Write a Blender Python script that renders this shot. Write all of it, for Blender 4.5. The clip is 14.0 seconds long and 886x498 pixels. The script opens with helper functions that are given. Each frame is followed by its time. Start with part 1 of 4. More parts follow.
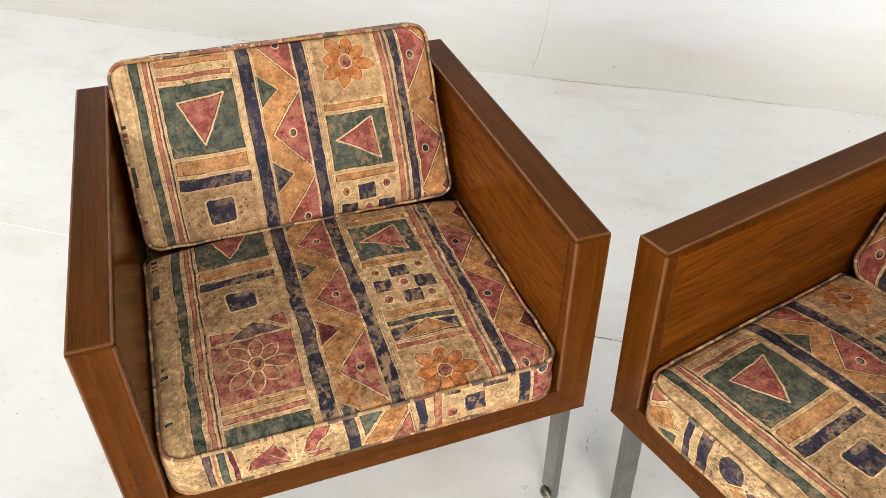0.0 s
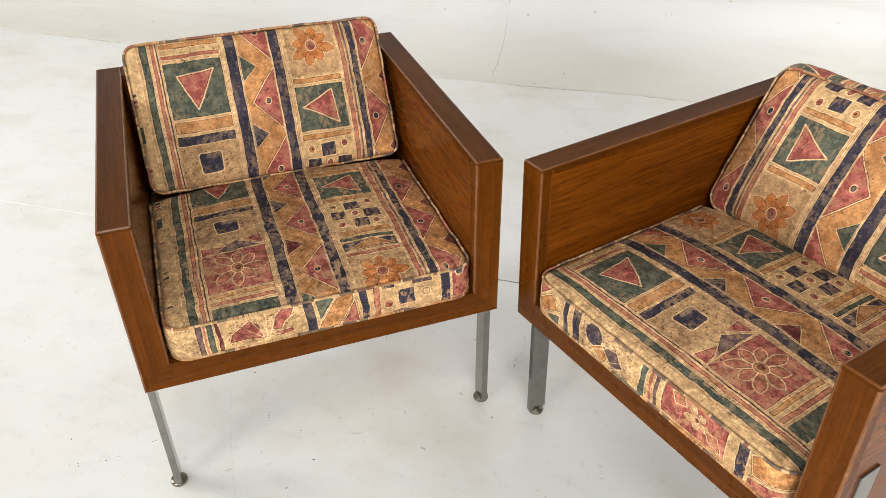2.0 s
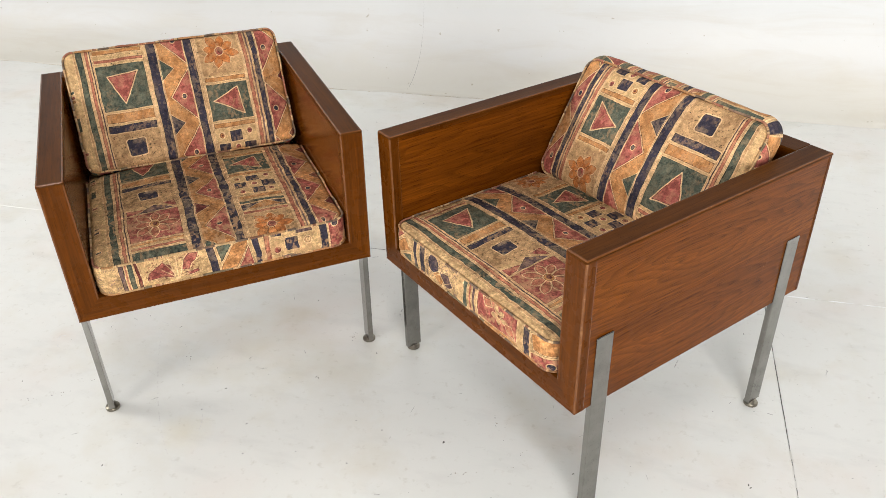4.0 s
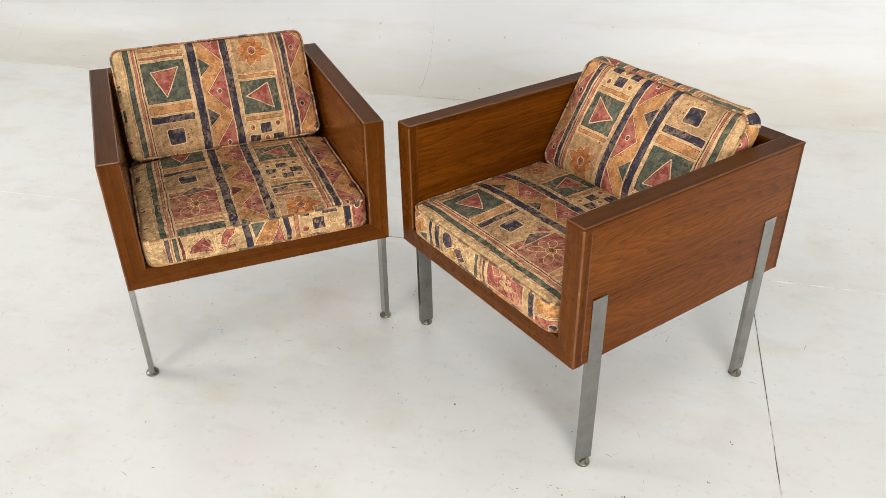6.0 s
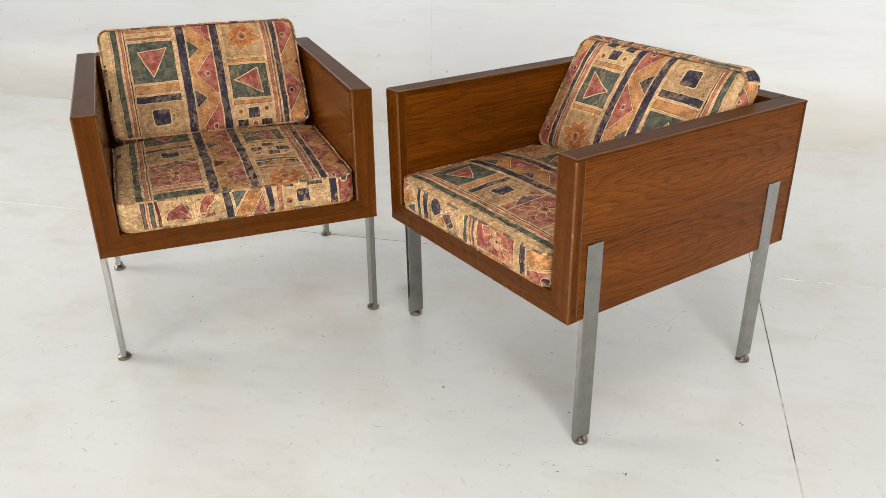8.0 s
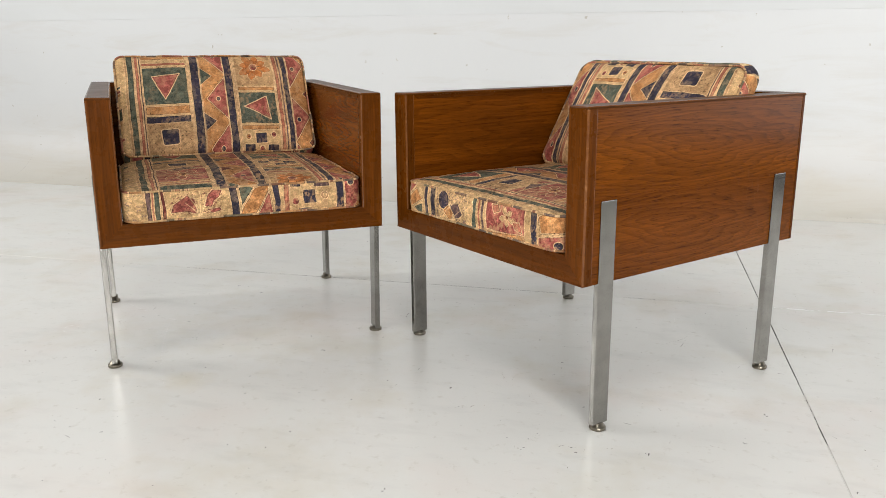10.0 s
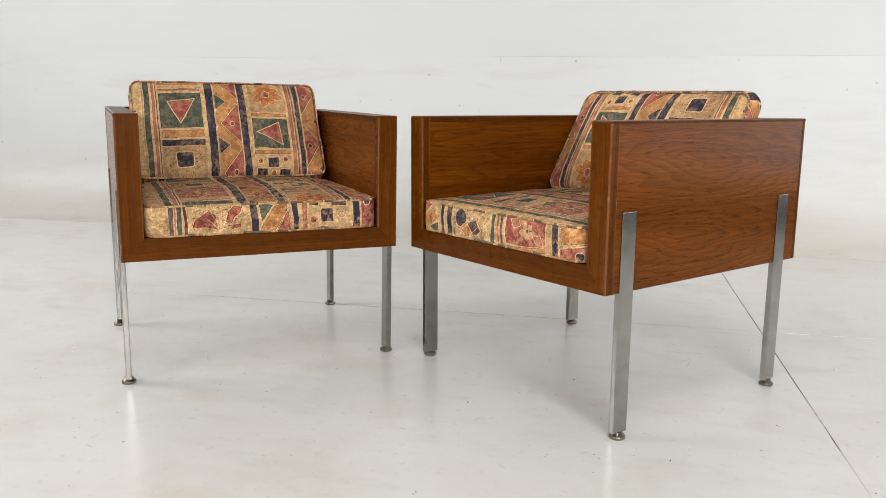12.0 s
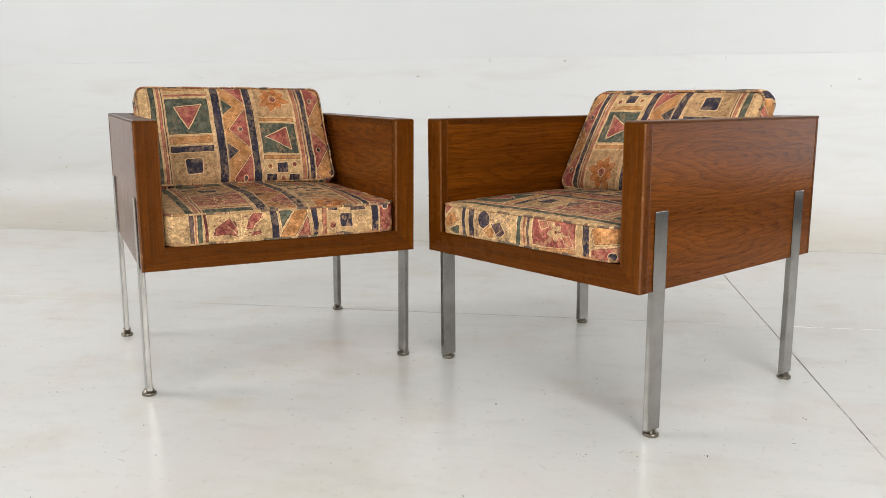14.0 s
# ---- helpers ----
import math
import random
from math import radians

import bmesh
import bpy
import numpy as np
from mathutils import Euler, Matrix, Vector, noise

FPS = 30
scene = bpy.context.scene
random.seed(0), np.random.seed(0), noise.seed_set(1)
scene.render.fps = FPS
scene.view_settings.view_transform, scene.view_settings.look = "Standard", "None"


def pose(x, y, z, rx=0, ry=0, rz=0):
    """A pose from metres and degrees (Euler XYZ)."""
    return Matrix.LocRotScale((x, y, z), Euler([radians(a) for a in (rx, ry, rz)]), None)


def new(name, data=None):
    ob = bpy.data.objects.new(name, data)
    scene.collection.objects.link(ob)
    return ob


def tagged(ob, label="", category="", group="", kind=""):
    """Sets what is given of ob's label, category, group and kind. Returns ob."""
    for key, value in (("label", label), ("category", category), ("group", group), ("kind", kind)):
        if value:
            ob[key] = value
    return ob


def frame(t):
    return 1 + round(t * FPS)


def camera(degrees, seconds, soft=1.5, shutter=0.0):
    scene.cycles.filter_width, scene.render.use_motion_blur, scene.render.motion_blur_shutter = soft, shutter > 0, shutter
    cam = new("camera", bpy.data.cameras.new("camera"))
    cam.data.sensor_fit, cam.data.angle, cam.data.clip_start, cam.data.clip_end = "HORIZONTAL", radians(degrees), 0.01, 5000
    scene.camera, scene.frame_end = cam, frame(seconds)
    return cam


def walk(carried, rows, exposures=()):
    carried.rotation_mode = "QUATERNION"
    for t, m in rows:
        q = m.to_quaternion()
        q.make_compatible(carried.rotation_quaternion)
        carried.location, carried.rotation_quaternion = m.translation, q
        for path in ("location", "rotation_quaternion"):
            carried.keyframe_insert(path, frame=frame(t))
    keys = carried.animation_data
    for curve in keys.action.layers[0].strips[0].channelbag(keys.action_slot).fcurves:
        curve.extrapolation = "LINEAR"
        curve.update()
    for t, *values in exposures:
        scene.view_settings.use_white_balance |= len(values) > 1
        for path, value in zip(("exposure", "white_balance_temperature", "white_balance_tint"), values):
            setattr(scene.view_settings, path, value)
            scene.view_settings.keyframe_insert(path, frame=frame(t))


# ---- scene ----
cam = camera(59.14, 14.0, soft=0.5)
PATH = [
    (0.0, 0.0030, -0.0173, 1.1790, 52.989, 0.627, -31.723),
    (0.5, 0.0118, -0.0997, 1.1826, 53.492, 0.690, -30.767),
    (1.0, 0.0003, -0.1751, 1.1936, 53.957, 0.816, -30.549),
    (1.5, -0.0391, -0.2623, 1.2058, 54.577, 0.956, -31.132),
    (2.0, -0.1002, -0.3786, 1.2198, 55.456, 0.928, -32.262),
    (2.5, -0.1266, -0.4762, 1.2420, 56.155, 0.956, -33.538),
    (3.0, -0.1189, -0.5736, 1.2532, 57.069, 0.957, -34.405),
    (3.5, -0.1201, -0.7099, 1.2654, 57.473, 1.102, -34.842),
    (6.0, -0.2632, -0.9624, 1.3103, 58.478, 0.825, -34.480),
    (6.5, -0.2730, -0.9791, 1.2667, 59.341, 0.641, -34.446),
    (7.0, -0.2630, -0.9982, 1.2023, 60.646, 0.557, -34.445),
    (7.5, -0.2559, -1.0136, 1.1280, 62.378, 0.614, -34.161),
    (8.0, -0.2654, -1.0186, 1.0418, 64.573, 0.649, -34.098),
    (10.5, -0.3737, -1.0872, 0.6677, 77.393, -0.048, -35.030),
    (11.0, -0.3958, -1.0953, 0.6498, 78.421, -0.297, -35.366),
    (11.5, -0.4361, -1.0848, 0.6419, 79.119, -0.480, -35.957),
    (12.0, -0.4670, -1.0594, 0.6419, 79.403, -0.603, -36.669),
    (12.5, -0.4977, -1.0352, 0.6432, 79.494, -0.606, -37.325),
    (13.0, -0.5271, -1.0100, 0.6474, 79.496, -0.469, -38.080),
    (13.5, -0.5534, -0.9909, 0.6483, 79.456, -0.164, -38.767),
    (14.0, -0.5629, -0.9804, 0.6465, 79.434, 0.183, -39.195),
]
walk(cam, [(t, pose(x, y, z, rx, ry, rz)) for t, x, y, z, rx, ry, rz in PATH], exposures=[(0.0, 0.17), (3.0, 0.06), (6.5, -0.08), (10.5, -0.26), (14.0, -0.27)])

# ---- world and lamps ----
ROOM = pose(0, 0, 0, 0, 0, -50.5)        # room axes: x along the curved backdrop, y towards it
world = bpy.data.worlds.new("world")
scene.world = world
world.use_nodes = True
world.node_tree.nodes["Background"].inputs[0].default_value = (0.75, 0.82, 0.9, 1)
world.node_tree.nodes["Background"].inputs[1].default_value = 0.2


def area_lamp(name, m, sx, sy, watts, colour):
    data = bpy.data.lights.new(name, "AREA")
    data.shape, data.size, data.size_y, data.energy, data.color = "RECTANGLE", sx, sy, watts, colour
    ob = new(name, data)
    ob.matrix_world = m
    return ob


V0 = -2.75                               # the unseen wall behind the camera, given windows
# No window is in view: these openings are assumed, set by shadows and sheen.
ASSUMED_WINDOWS = [(-2.3, -0.9, 1.5, 2.7, 66), (1.0, 3.1, 0.9, 2.4, 168)]
ASSUMED_SIDE_WINDOW = (-1.6, 1.0, 2.0, 3.5, 218)  # in the wall at the low end of u
ASSUMED_EAST_WINDOW = (0.7, 2.5, 0.28, 1.7, 22)    # in the wall at its high end
for wu0, wu1, wz0, wz1, watts in ASSUMED_WINDOWS:
    area_lamp("assumed_window_light", ROOM @ pose((wu0 + wu1) / 2, V0 - 0.05, (wz0 + wz1) / 2, 90, 0, 0), wu1 - wu0, wz1 - wz0, watts, (1.0, 0.99, 0.98))
wv0, wv1, wz0, wz1, watts = ASSUMED_SIDE_WINDOW
area_lamp("assumed_window_light", ROOM @ pose(-5.25, (wv0 + wv1) / 2, (wz0 + wz1) / 2, 90, 0, -90), wv1 - wv0, wz1 - wz0, watts, (1.0, 0.99, 0.98))
wv0, wv1, wz0, wz1, watts = ASSUMED_EAST_WINDOW
area_lamp("assumed_window_light", ROOM @ pose(3.35, (wv0 + wv1) / 2, (wz0 + wz1) / 2, 90, 0, 90), wv1 - wv0, wz1 - wz0, watts, (1.0, 0.99, 0.98))
# added overhead fill, without fixtures, to brighten floor, seats and wall
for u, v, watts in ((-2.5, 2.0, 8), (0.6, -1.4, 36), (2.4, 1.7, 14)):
    area_lamp("overhead_fill", ROOM @ pose(u, v, 4.52), 1.3, 0.8, watts, (1.0, 0.99, 0.98))


# ---- materials ----
def material(name):
    mat = bpy.data.materials.new(name)
    mat.use_nodes = True
    nt = mat.node_tree
    return mat, nt, nt.nodes["Principled BSDF"]


def coords(nt, scale=(1, 1, 1), turn=(0, 0, 0), shift=(0, 0, 0)):
    tc = nt.nodes.new("ShaderNodeTexCoord")
    mp = nt.nodes.new("ShaderNodeMapping")
    mp.inputs["Scale"].default_value = scale
    mp.inputs["Rotation"].default_value = turn
    mp.inputs["Location"].default_value = shift
    nt.links.new(tc.outputs["Object"], mp.inputs["Vector"])
    return mp.outputs["Vector"]


def noise_tex(nt, vec, scale, detail=4.0, rough=0.55, distortion=0.0):
    n = nt.nodes.new("ShaderNodeTexNoise")
    n.inputs["Scale"].default_value = scale
    n.inputs["Detail"].default_value = detail
    n.inputs["Roughness"].default_value = rough
    n.inputs["Distortion"].default_value = distortion
    nt.links.new(vec, n.inputs["Vector"])
    return n.outputs["Fac"]


def ramp(nt, fac, stops):
    r = nt.nodes.new("ShaderNodeValToRGB")
    els = r.color_ramp.elements
    while len(els) < len(stops):
        els.new(0.5)
    for e, (p, c) in zip(els, stops):
        e.position = p
        e.color = (*c, 1) if len(c) == 3 else c
    nt.links.new(fac, r.inputs["Fac"])
    return r.outputs["Color"]


def mix(nt, kind, fac, a, b):
    m = nt.nodes.new("ShaderNodeMix")
    m.data_type, m.blend_type = "RGBA", kind
    for socket, value in ((m.inputs[0], fac), (m.inputs[6], a), (m.inputs[7], b)):
        if isinstance(value, (float, int)):
            socket.default_value = value
        elif isinstance(value, tuple):
            socket.default_value = (*value, 1)
        else:
            nt.links.new(value, socket)
    return m.outputs[2]


def bump(nt, bsdf, height, strength, distance):
    b = nt.nodes.new("ShaderNodeBump")
    b.inputs["Strength"].default_value = strength
    b.inputs["Distance"].default_value = distance
    nt.links.new(height, b.inputs["Height"])
    nt.links.new(b.outputs["Normal"], bsdf.inputs["Normal"])


def grey(v):
    return (v, v, v)


def wood(name, along, centre=(0, 0, 0), light=(0.172, 0.0520, 0.0060), dark=(0.024, 0.0062, 0.0011), gloss=0.25, ringed=30.0, warp=0.15, shine=0.10):
    """Lacquered walnut; along is the axis (0, 1, 2) of the grain, centre the middle of its figure."""
    mat, nt, bsdf = material(name)
    stretch = [1.0, 1.0, 1.0]
    stretch[along] = 0.11
    vec = coords(nt, stretch, shift=[-c * s for c, s in zip(centre, stretch)])
    col = nt.nodes.new("ShaderNodeTexNoise")
    col.inputs["Scale"].default_value, col.inputs["Detail"].default_value = 7.0, 3.0
    nt.links.new(vec, col.inputs["Vector"])
    shift = nt.nodes.new("ShaderNodeVectorMath")
    shift.operation = "SCALE"
    shift.inputs[3].default_value = warp
    nt.links.new(col.outputs["Color"], shift.inputs[0])
    add = nt.nodes.new("ShaderNodeVectorMath")
    nt.links.new(vec, add.inputs[0])
    nt.links.new(shift.outputs[0], add.inputs[1])
    back = nt.nodes.new("ShaderNodeVectorMath")
    back.operation = "SUBTRACT"
    back.inputs[1].default_value = (warp / 2, warp / 2, warp / 2)
    nt.links.new(add.outputs[0], back.inputs[0])
    rings = nt.nodes.new("ShaderNodeTexWave")
    rings.wave_type, rings.wave_profile, rings.rings_direction = "RINGS", "SAW", "SPHERICAL"
    rings.inputs["Scale"].default_value = ringed
    rings.inputs["Distortion"].default_value = 0.2
    rings.inputs["Detail"].default_value = 2.0
    rings.inputs["Detail Scale"].default_value = 3.0
    nt.links.new(back.outputs[0], rings.inputs["Vector"])
    fine_stretch = [1.0, 1.0, 1.0]
    fine_stretch[along] = 0.03
    fvec = coords(nt, fine_stretch)
    pores = noise_tex(nt, fvec, 800.0, 2.0, 0.6)
    streak = noise_tex(nt, fvec, 190.0, 5.0, 0.7)
    wide = noise_tex(nt, vec, 9.0, 3.0, 0.6)

    def blend(k):
        return tuple((1 - k) * a + k * b for a, b in zip(light, dark))

    base = ramp(nt, rings.outputs["Fac"], [(0.0, blend(0.0)), (0.42, blend(0.08)), (0.70, blend(0.20)), (0.90, blend(0.33)), (1.0, blend(0.12))])
    c = mix(nt, "MULTIPLY", 1.0, base, ramp(nt, streak, [(0.28, grey(0.62)), (0.72, grey(1.24))]))
    c = mix(nt, "MULTIPLY", 1.0, c, ramp(nt, wide, [(0.26, (0.72, 0.65, 0.58)), (0.74, (1.22, 1.20, 1.16))]))
    c = mix(nt, "MULTIPLY", 0.65, c, ramp(nt, pores, [(0.33, grey(0.25)), (0.43, grey(1.0))]))
    nt.links.new(c, bsdf.inputs["Base Color"])
    worn = noise_tex(nt, coords(nt), 16.0, 6.0, 0.65)
    nt.links.new(ramp(nt, worn, [(0.3, grey(gloss)), (0.75, grey(gloss + 0.06))]), bsdf.inputs["Roughness"])
    bsdf.inputs["Specular IOR Level"].default_value = shine
    bump(nt, bsdf, pores, 0.14, 0.0004)
    return mat


def worn_glint_arris():
    """Lacquer rubbed off in places along the edges, with their highlight painted in."""
    mat, nt, bsdf = material("worn_walnut_glint")
    rub = noise_tex(nt, coords(nt), 26.0, 6.0, 0.7)
    c = ramp(nt, rub, [(0.42, (0.12, 0.037, 0.006)), (0.60, (0.165, 0.056, 0.011)), (0.76, (0.31, 0.14, 0.05))])
    nt.links.new(c, bsdf.inputs["Base Color"])
    bsdf.inputs["Roughness"].default_value = 0.26
    return mat


DEEP_LIGHT, DEEP_DARK = (0.088, 0.0280, 0.0034), (0.034, 0.0102, 0.0016)
WOOD_SIDE = wood("walnut_side", 1, (0.315, 0.35, 0.535), light=(0.163, 0.0458, 0.0036), gloss=0.17, ringed=46.0, warp=0.19, shine=0.10)
WOOD_SIDE_LOW = wood("walnut_side_low", 1, (0.315, 0.30, 0.385), light=(0.151, 0.0412, 0.0031), gloss=0.17, ringed=42.0, warp=0.19, shine=0.10)
WOOD_UP = wood("walnut_stile", 2, (0.9, 0.5, 0.2), light=(0.124, 0.0354, 0.0027), ringed=16.0, warp=0.10, shine=0.07)
WOOD_RAIL = wood("walnut_rail", 0, (0.3, 0.6, 0.9), light=(0.108, 0.0306, 0.0023), ringed=16.0, warp=0.12, shine=0.07)
WOOD_TOP = wood("walnut_top", 1, (0.9, 0.3, 1.2), DEEP_LIGHT, DEEP_DARK, 0.28, 6.0, 0.08, 0.035)
WOOD_TOP_BACK = wood("walnut_top_back", 0, (0.2, 0.9, 1.2), DEEP_LIGHT, DEEP_DARK, 0.28, 6.0, 0.08, 0.035)

WOOD_LIP = wood("walnut_lipping", 1, (0.9, 0.3, 0.9), light=(0.094, 0.0268, 0.0023), ringed=6.0, warp=0.08, shine=0.07)
# rubbed lacquer and the edges' bright line, both in one base colour
WORN_GLINT = worn_glint_arris()


def steel():
    mat, nt, bsdf = material("brushed_steel")
    vec = coords(nt, (1, 1, 0.02))
    lines = noise_tex(nt, vec, 900.0, 2.0, 0.6)
    marks = noise_tex(nt, coords(nt), 22.0, 6.0, 0.7)
    c = ramp(nt, marks, [(0.30, (0.23, 0.223, 0.205)), (0.60, (0.31, 0.30, 0.28))])
    nt.links.new(c, bsdf.inputs["Base Color"])
    bsdf.inputs["Metallic"].default_value = 1.0
    r = ramp(nt, lines, [(0.3, grey(0.15)), (0.7, grey(0.21))])
    nt.links.new(r, bsdf.inputs["Roughness"])
    bump(nt, bsdf, lines, 0.015, 0.0004)
    return mat


def plain(name, colour, rough, metal=0.0, var=0.12, scale=60.0):
    mat, nt, bsdf = material(name)
    n = noise_tex(nt, coords(nt), scale, 5.0, 0.6)
    lo, hi = tuple(c * (1 - var) for c in colour), tuple(min(1, c * (1 + var)) for c in colour)
    nt.links.new(ramp(nt, n, [(0.3, lo), (0.7, hi)]), bsdf.inputs["Base Color"])
    bsdf.inputs["Roughness"].default_value, bsdf.inputs["Metallic"].default_value = rough, metal
    return mat


def painted_floor():
    """White floor enamel, trodden a little yellow and grey."""
    mat, nt, bsdf = material("white_floor_paint")
    v = coords(nt)
    big = noise_tex(nt, v, 1.1, 4.0, 0.55)
    warm = noise_tex(nt, coords(nt, shift=(3.1, 7.7, 0)), 3.4, 5.0, 0.6)
    dull = noise_tex(nt, coords(nt, (1, 2.6, 1), (0, 0, 0.5), (1.3, 5.2, 0)), 5.5, 5.0, 0.6)
    dust = noise_tex(nt, coords(nt, shift=(9.0, 2.0, 0)), 42.0, 5.0, 0.7)
    fine = noise_tex(nt, v, 160.0, 3.0, 0.6)
    c = ramp(nt, big, [(0.30, (0.735, 0.730, 0.690)), (0.70, (0.785, 0.780, 0.742))])
    c = mix(nt, "MULTIPLY", 1.0, c, ramp(nt, warm, [(0.28, (0.93, 0.90, 0.845)), (0.48, grey(1.0))]))
    rosy = noise_tex(nt, coords(nt, shift=(5.3, 1.9, 0)), 2.3, 4.0, 0.6)
    c = mix(nt, "MULTIPLY", 1.0, c, ramp(nt, rosy, [(0.50, grey(1.0)), (0.72, (1.0, 0.955, 0.945))]))
    blur = nt.nodes.new("ShaderNodeTexNoise")                   # old spills, uneven at their edges
    blur.inputs["Scale"].default_value, blur.inputs["Detail"].default_value = 9.0, 5.0
    nt.links.new(v, blur.inputs["Vector"])
    for (sx, sy), size, tone in (((-0.32, 0.76), 0.20, (0.93, 0.90, 0.83)), ((-0.36, 0.44), 0.06, (0.95, 0.90, 0.80)), ((-0.30, 0.93), 0.12, (0.95, 0.91, 0.87)), ((1.20, 1.50), 0.10, (0.95, 0.92, 0.87)), ((-0.85, 0.69), 0.05, (0.96, 0.92, 0.90))):
        far = nt.nodes.new("ShaderNodeVectorMath")
        far.operation = "DISTANCE"
        far.inputs[1].default_value = (sx, sy, 0)
        nt.links.new(v, far.inputs[0])
        edge = nt.nodes.new("ShaderNodeMath")
        edge.operation = "MULTIPLY_ADD"
        edge.inputs[1].default_value = size * 2.4
        nt.links.new(blur.outputs["Fac"], edge.inputs[0])
        nt.links.new(far.outputs["Value"], edge.inputs[2])
        c = mix(nt, "MULTIPLY", 1.0, c, ramp(nt, edge.outputs[0], [(min(0.95, size * 0.9), tone), (min(1.0, size * 2.2), grey(1.0))]))
    c = mix(nt, "MULTIPLY", 1.0, c, ramp(nt, dull, [(0.26, grey(0.92)), (0.47, grey(1.0))]))
    c = mix(nt, "MULTIPLY", 1.0, c, ramp(nt, dust, [(0.26, (0.86, 0.845, 0.815)), (0.42, grey(1.0))]))
    nt.links.new(c, bsdf.inputs["Base Color"])
    bsdf.inputs["Roughness"].default_value = 0.27
    bump(nt, bsdf, fine, 0.02, 0.0004)
    return mat


def painted_wall(name, colour, dirt):
    mat, nt, bsdf = material(name)
    v = coords(nt)
    big = noise_tex(nt, v, 0.9, 5.0, 0.6, 0.5)
    low = noise_tex(nt, coords(nt, (0.5, 1, 3.0)), 3.0, 6.0, 0.65, 0.5)
    fine = noise_tex(nt, v, 90.0, 4.0, 0.6)
    c = ramp(nt, big, [(0.3, tuple(x * 0.95 for x in colour)), (0.7, colour)])
    c = mix(nt, "MULTIPLY", 1.0, c, ramp(nt, low, [(0.30, tuple(1 - dirt * k for k in (0.8, 1.0, 1.3))), (0.52, grey(1.0))]))
    nt.links.new(c, bsdf.inputs["Base Color"])
    bsdf.inputs["Roughness"].default_value = 0.62
    bump(nt, bsdf, fine, 0.10, 0.001)
    return mat


def cove_paint():
    """White paint on the bent sheets, yellowed and scuffed in drifting patches about the foot."""
    mat, nt, bsdf = material("cove_paint")
    v = coords(nt)
    big = noise_tex(nt, v, 0.9, 5.0, 0.6, 0.5)
    c = ramp(nt, big, [(0.3, (0.690, 0.700, 0.700)), (0.7, (0.722, 0.732, 0.732))])
    sep = nt.nodes.new("ShaderNodeSeparateXYZ")
    nt.links.new(v, sep.inputs[0])
    drift = noise_tex(nt, coords(nt, (0.6, 1.0, 1.6)), 2.2, 5.0, 0.6, 0.4)
    reach = nt.nodes.new("ShaderNodeMath")
    reach.operation = "MULTIPLY_ADD"
    reach.inputs[1].default_value = 0.45
    nt.links.new(drift, reach.inputs[0])
    nt.links.new(sep.outputs["Z"], reach.inputs[2])
    c = mix(nt, "MULTIPLY", 1.0, c, ramp(nt, reach.outputs[0], [(0.16, (0.99, 0.935, 0.835)), (0.29, (0.985, 0.935, 0.855)), (0.40, (1.0, 0.975, 0.945)), (0.66, grey(1.0))]))
    smear = noise_tex(nt, coords(nt, (0.35, 1.0, 2.2)), 5.0, 6.0, 0.65, 0.6)
    c = mix(nt, "MULTIPLY", 1.0, c, ramp(nt, smear, [(0.30, (0.945, 0.925, 0.895)), (0.50, grey(1.0))]))
    spots = noise_tex(nt, coords(nt, (1, 1, 1), shift=(4.0, 1.0, 2.0)), 30.0, 3.0, 0.5)
    c = mix(nt, "MULTIPLY", 1.0, c, ramp(nt, spots, [(0.235, (0.72, 0.68, 0.60)), (0.275, grey(1.0))]))
    nt.links.new(c, bsdf.inputs["Base Color"])
    bsdf.inputs["Roughness"].default_value = 0.5
    bump(nt, bsdf, noise_tex(nt, v, 60.0, 4.0, 0.6), 0.10, 0.001)
    return mat


def cloth(name):
    mat, nt, bsdf = material(name)
    dye = nt.nodes.new("ShaderNodeAttribute")
    dye.attribute_name = "dye"
    v = coords(nt)
    tone = noise_tex(nt, v, 70.0, 6.0, 0.7)
    c = mix(nt, "MULTIPLY", 0.8, dye.outputs["Color"], ramp(nt, tone, [(0.28, grey(0.62)), (0.68, grey(1.08))]))
    grain = noise_tex(nt, v, 620.0, 4.0, 0.7)
    c = mix(nt, "MULTIPLY", 0.8, c, ramp(nt, grain, [(0.3, grey(0.66)), (0.7, grey(1.26))]))
    nt.links.new(c, bsdf.inputs["Base Color"])
    bsdf.inputs["Roughness"].default_value = 0.68
    bsdf.inputs["Specular IOR Level"].default_value = 0.10
    bump(nt, bsdf, grain, 0.22, 0.0006)
    return mat


STEEL = steel()
GLIDE = plain("nickel_glide", (0.24, 0.215, 0.17), 0.30, 1.0, 0.3)
DECK = plain("dark_board", (0.05, 0.03, 0.02), 0.7)
FLOOR_PAINT = painted_floor()
COVE_PAINT = cove_paint()
WALL_PAINT = painted_wall("wall_paint", (0.715, 0.730, 0.732), 0.03)
# unseen walls and ceiling, painted dark to hold down bounced light and reflections
GREY_PAINT = painted_wall("grey_paint", (0.10, 0.10, 0.10), 0.03)
DARK_WALL = painted_wall("grey_wall_paint", (0.09, 0.09, 0.092), 0.03)
GAP = plain("seam_shadow_gap", (0.16, 0.15, 0.14), 0.9)
GRIME = plain("grime", (0.10, 0.09, 0.085), 0.85, 0.0, 0.4, 200.0)
PALE_GRIME = plain("pale_grime", (0.32, 0.30, 0.28), 0.8, 0.0, 0.2, 200.0)
CRUST = plain("chalky_filler", (0.86, 0.86, 0.85), 0.8, 0.0, 0.06, 150.0)
BROWN_GRIME = plain("brown_grime", (0.30, 0.25, 0.20), 0.8, 0.0, 0.3, 200.0)
